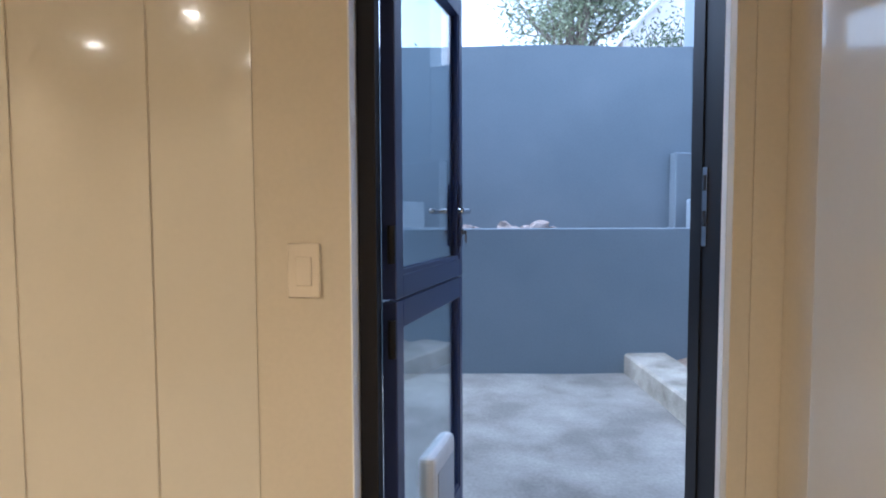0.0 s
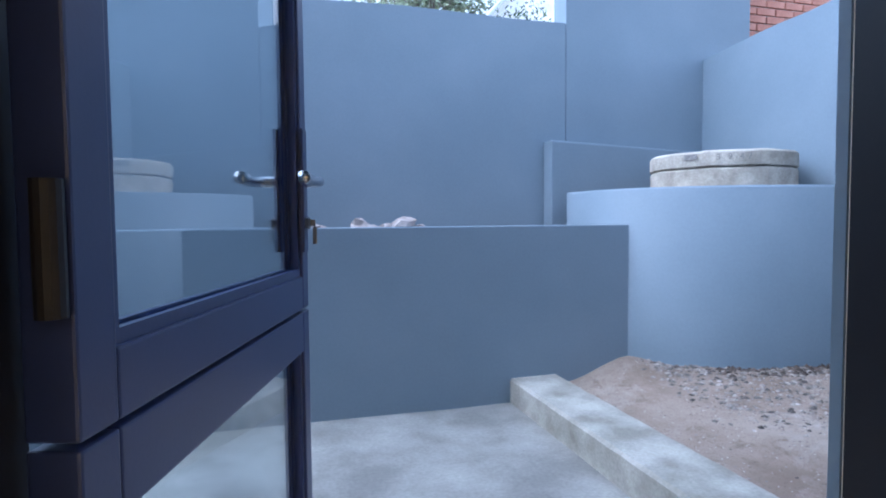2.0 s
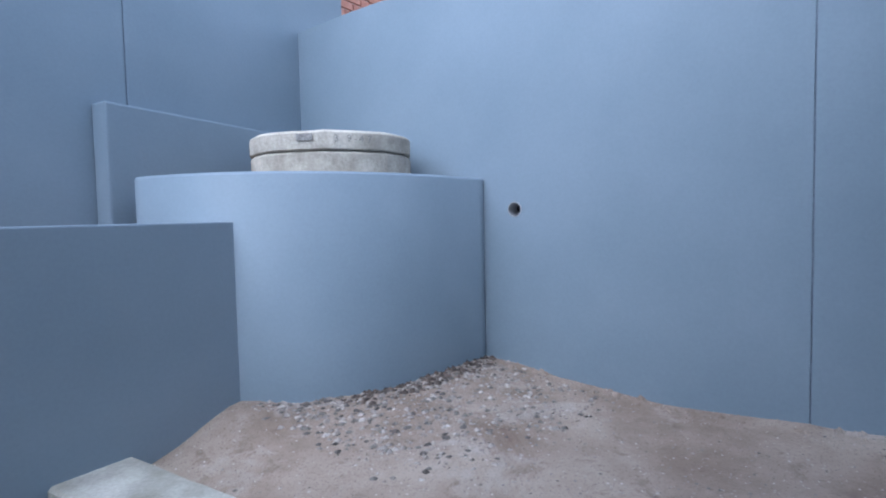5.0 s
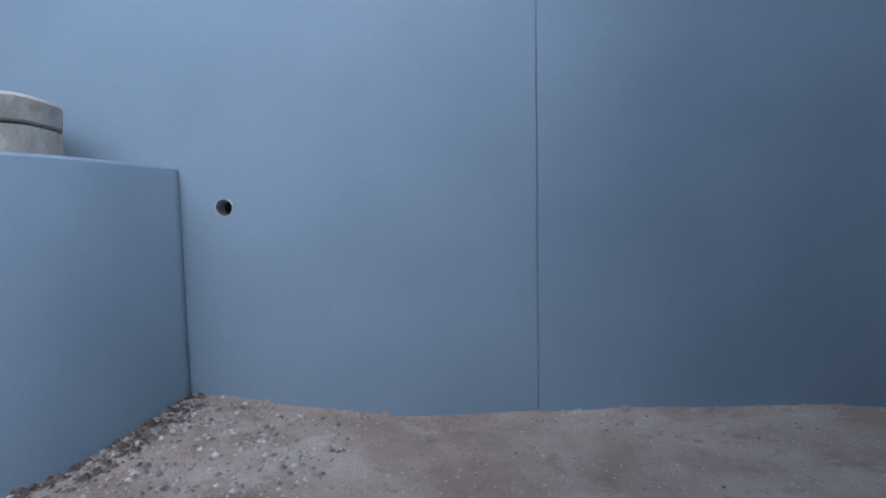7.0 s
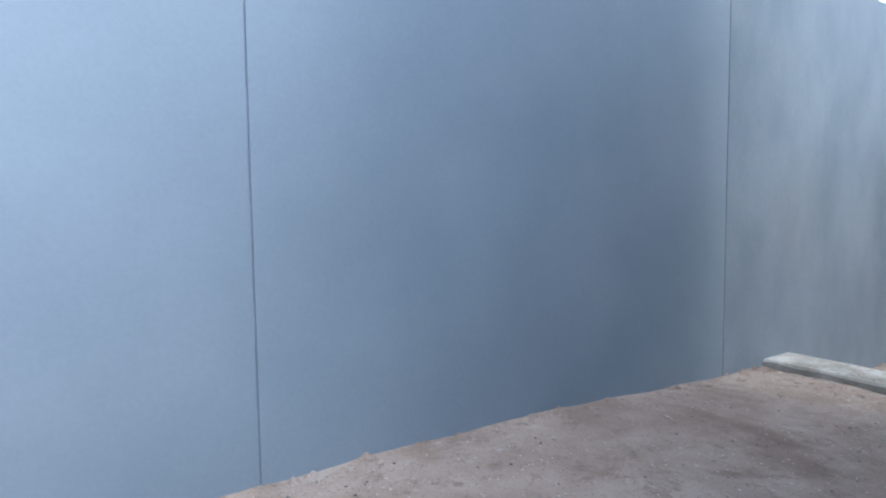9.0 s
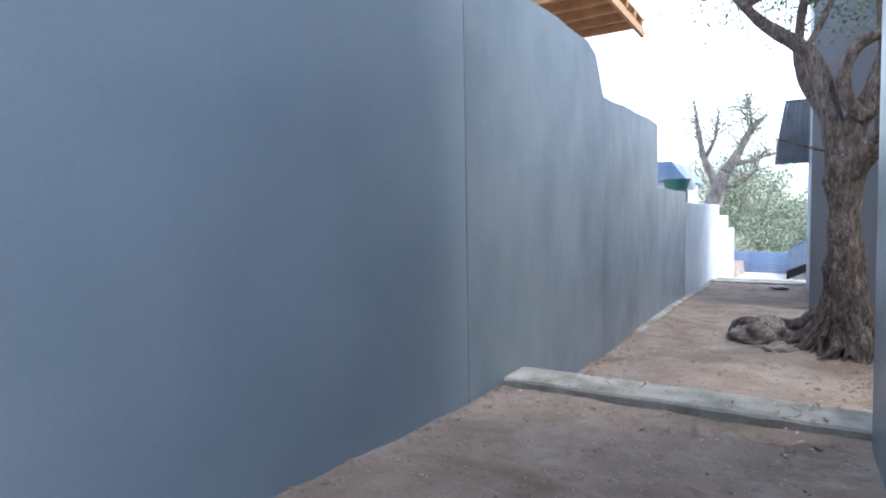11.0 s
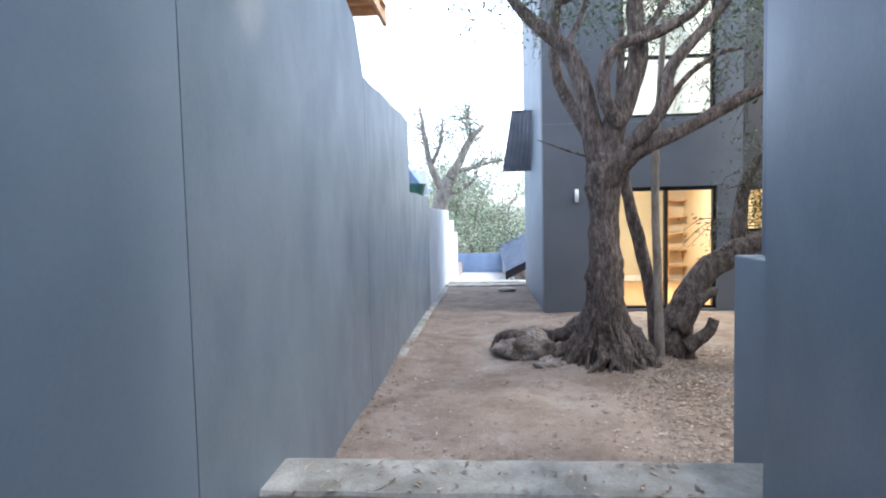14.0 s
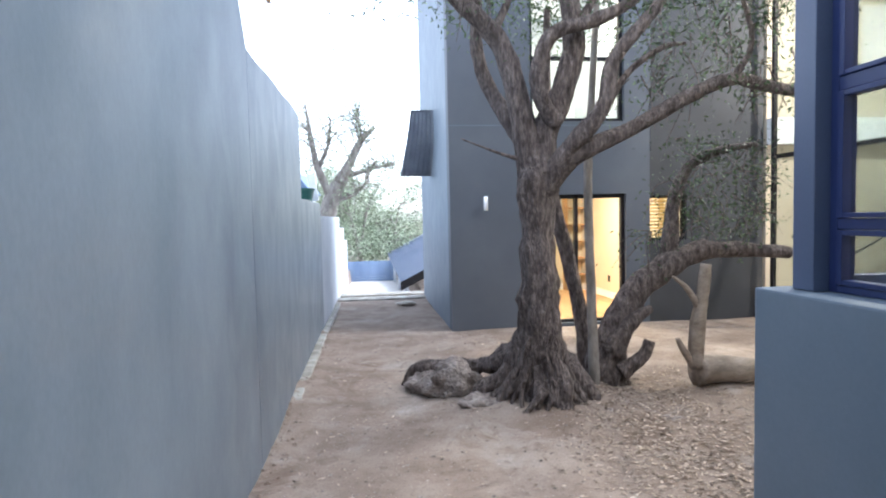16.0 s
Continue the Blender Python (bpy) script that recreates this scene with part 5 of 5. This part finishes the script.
def far_tree(x, y, z, h, spread, seed, low=0.5):
    t = new("tree")
    tagged(t, "grey green garden tree beyond the wall, leaves paled for haze", "tree", "far trees")
    rr = random.Random(seed)
    bm = bmesh.new()
    tips = []
    tube(bm, [(x, y, z), (x + 0.1, y, z + h * 0.25), (x + 0.15, y, z + h * 0.45)], [h * 0.035, h * 0.026, h * 0.02], 10, 0.2, seed)
    for i in range(16):
        a = rr.uniform(0, 6.28)
        e = Vector((x + spread * math.cos(a) * rr.uniform(0.4, 1), y + spread * math.sin(a) * rr.uniform(0.4, 1), z + h * rr.uniform(low, 1.0)))
        s = Vector((x + 0.12, y, min(z + h * rr.uniform(0.2, 0.45), e.z - 0.05)))
        m = s.lerp(e, 0.5) + Vector((0, 0, h * 0.06))
        tube(bm, [s, m, e], [h * 0.014, h * 0.009, h * 0.003], 7, 0.15, seed + i, cap=False)
        for q in range(3):
            f = e + Vector((rr.gauss(0, spread * 0.3), rr.gauss(0, spread * 0.3), rr.gauss(0.1, h * 0.08)))
            tube(bm, [m.lerp(e, 0.5), (m + f) / 2, f], [h * 0.006, h * 0.004, h * 0.002], 5, cap=False)
            tips.append(f)
        tips.append(e)
    part("trunk", bm, M_PALEBARK, t, "", True)
    bm = bmesh.new()
    for f in tips:
        leaves(bm, f, (spread * 0.2, spread * 0.2, h * 0.07), 190, rr, (0.07, 0.2), 0.2)
    part("crown", bm, M_LEAFHAZE, t)
    return t


def gnarled_tree():
    """Old pale tree leaning over the stepped wall, nearly bare."""
    t = new("tree")
    tagged(t, "pale old tree leaning over the garden wall, nearly bare", "tree", "far trees")
    rr = random.Random(21)
    Y = -16.5
    lines = (
        ([(4.3, Y, -0.7), (4.25, Y, 0.8), (4.0, Y, 1.9), (3.75, Y, 2.5)], [0.3, 0.26, 0.22, 0.18]),
        ([(3.75, Y, 2.5), (3.35, Y, 3.2), (3.05, Y, 3.75), (2.7, Y, 4.05)], [0.17, 0.12, 0.09, 0.04]),
        ([(3.95, Y, 2.1), (4.3, Y + 0.1, 2.9), (4.45, Y + 0.2, 3.7), (4.55, Y + 0.2, 4.5)], [0.14, 0.1, 0.07, 0.03]),
        ([(3.6, Y, 2.7), (3.0, Y - 0.2, 2.85), (2.5, Y - 0.3, 3.0), (2.1, Y - 0.3, 3.02)], [0.08, 0.06, 0.045, 0.02]),
        ([(4.3, Y + 0.1, 2.9), (4.0, Y + 0.3, 3.5), (3.9, Y + 0.4, 4.2)], [0.07, 0.05, 0.02]),
        ([(3.9, Y, 2.0), (3.3, Y + 0.1, 2.2), (2.9, Y + 0.2, 2.6)], [0.07, 0.05, 0.02]),
        ([(3.2, Y, 3.4), (3.1, Y, 3.9), (3.2, Y, 4.4)], [0.05, 0.035, 0.015]),
    )
    lf, twg = bmesh.new(), bmesh.new()
    for pts, rad in lines:
        bm = bmesh.new()
        tube(bm, pts, rad, 10, 0.2, pts[0][0])
        part("limb" if rad[0] < 0.25 else "trunk", bm, M_PALEBARK, t, "", True)
        for q in range(22 if rad[0] < 0.25 else 3):
            u = rr.uniform(0.3, 1.0) * (len(pts) - 1)
            k = min(int(u), len(pts) - 2)
            a = Vector(pts[k]).lerp(Vector(pts[k + 1]), u - k)
            e = a + Vector((rr.gauss(0, 0.4), rr.gauss(0, 0.4), rr.gauss(0.25, 0.35)))
            tube(twg, [a, (a + e) / 2 + Vector((0, 0, 0.06)), e], [0.022, 0.014, 0.005], 5, cap=False)
            leaves(lf, e, (0.16, 0.16, 0.14), 26, rr, (0.05, 0.1), 0.2)
            leaves(lf, (a + e) / 2, (0.14, 0.14, 0.12), 14, rr, (0.05, 0.1), 0.2)
    tagged(part("twig_spray", twg, M_PALEBARK, t), kind="stuff")
    part("crown", lf, M_LEAFHAZE, t)


gnarled_tree()
far_tree(3.3, -26.5, -1.2, 4.0, 1.6, 22, low=0.2)
far_tree(1.7, -31, -1.5, 4.6, 2.0, 23, low=0.15)
far_tree(5.4, -31, -1.4, 5.6, 2.6, 24, low=0.2)
far_tree(2.9, -38, -1.6, 5.6, 3.4, 25, low=0.15)
far_tree(-1.5, -40, -1.6, 6.5, 4.0, 26, low=0.2)

neighbour = new("house")
tagged(neighbour, "neighbour's house with a blue sheet roof and pale gable", "house")
bm = bmesh.new()
prism(bm, [(4.12, 2.1), (4.45, 2.55), (6.5, 2.62), (6.8, 2.1)], "y", -15.0, -12.1)
part("roof", bm, M_BLUETARP, neighbour)
part("wall", abox(4.25, 6.6, -14.8, -12.2, -0.6, 2.098), M_PALE, neighbour)
bm = bmesh.new()
prism(bm, [(3.93, 1.88), (4.06, 1.86), (4.15, 2.4), (4.0, 2.42)], "y", -12.08, -12.0)
part("fascia", bm, M_WHITE, neighbour)
bin_ = new("water_tank")
tagged(bin_, "dark green plastic tank behind the wall", "tank")
bm = bmesh.new()
cyl(bm, (4.25, -11.6, 1.98), 0.24, 0.18, "z", 24, 0.28)
cyl(bm, (4.25, -11.6, 0.64), 0.24, 2.5, "z", 24)
part("body", bm, M_GREEN, bin_)
bm = bmesh.new()
cyl(bm, (4.25, -11.6, 2.085), 0.3, 0.03, "z", 24)
part("rim", bm, M_GREEN, bin_)

timber = new("roof_frame")
tagged(timber, "raw pine roof framing of a building beyond the wall", "roof frame")
for i in range(5):
    part("rafter", abox(4.0, 6.4, -7.2 + 0.45 * i, -7.15 + 0.45 * i, 4.2, 4.32), M_TIMBER, timber)
part("wall_plate", abox(4.0, 4.05, -7.3, -5.2, 4.08, 4.2), M_TIMBER, timber)
part("ceiling_board", abox(4.0, 6.4, -7.3, -5.2, 4.322, 4.35), M_TIMBER, timber)
part("post", abox(5.9, 6.0, -7.2, -7.1, 0.9, 4.2), M_TIMBER, timber)

# ---- beyond the rear wall ----
brick_house = new("house")
tagged(brick_house, "red face brick house behind the rear wall", "house")
part("wall", abox(4.16, 7.0, 5.72, 8.5, 0.5, 5.2), M_MORTAR, brick_house)
bm0 = abox(0, 0.212, -0.012, 0.02, 0, 0.066, 0.004, 1)
brick_me = bpy.data.meshes.new("brick")
bm0.to_mesh(brick_me)
bm0.free()
brick_me.materials.append(M_BRICK)
for row in range(20):
    for k in range(9):
        o = new("brick", brick_me)
        o.parent = brick_house
        o.location = (4.16 + 0.225 * k + (0.11 if row % 2 else 0.0), 5.712, 2.45 + 0.078 * row)
gable = new("house")
tagged(gable, "white gabled house up the slope", "house")
bm = bmesh.new()
prism(bm, [(4.0, 2.0), (9.0, 2.0), (9.0, 8.5), (7.0, 8.5), (4.0, 5.4)], "y", 13.0, 13.3)
part("wall", bm, M_WHITE, gable)
bm = bmesh.new()
prism(bm, [(3.8, 5.1), (4.0, 5.25), (7.0, 8.35), (7.0, 8.6)], "y", 12.8, 13.4)
part("verge", bm, M_PALE, gable)
far_tree(3.4, 15.5, 3.0, 5.4, 1.5, 31)
for x, yy, z, s, k in ((3.2, 8.6, 3.9, 0.28, 420), (2.75, 8.2, 3.6, 0.2, 260), (3.6, 9.0, 4.1, 0.25, 380), (1.2, 8.0, 3.3, 0.16, 160), (-0.3, 7.2, 3.05, 0.2, 240), (-0.9, 7.4, 3.1, 0.2, 200)):
    sh = new("shrub")
    tagged(sh, "green shrub growing above the rear wall", "shrub", "shrubs behind wall")
    bm = bmesh.new()
    leaves(bm, (x, yy, z), (s, s, s * 0.7), k, r, (0.05, 0.1), -0.6)
    part("crown", bm, M_LEAF, sh)
    bm = bmesh.new()
    for q in range(6):
        tube(bm, [(x, yy, 2.15), (x + r.gauss(0, s * 0.4), yy + r.gauss(0, s * 0.4), (2.15 + z) / 2), (x + r.gauss(0, s), yy + r.gauss(0, s), z + s * 0.4)], [0.02, 0.012, 0.004], 5, cap=False)
    part("stems", bm, M_BARK, sh)

# ---- bring the plan to life size ----
for ob in list(scene.objects):
    if ob.parent is None and ob is not cam:
        if ob.type == "LIGHT":
            ob.location = Vector(ob.location) * SCALE
            if ob.data.type != "SUN":
                ob.data.energy *= SCALE ** 2
        else:
            ob.matrix_basis = Matrix.Scale(SCALE, 4) @ ob.matrix_basis
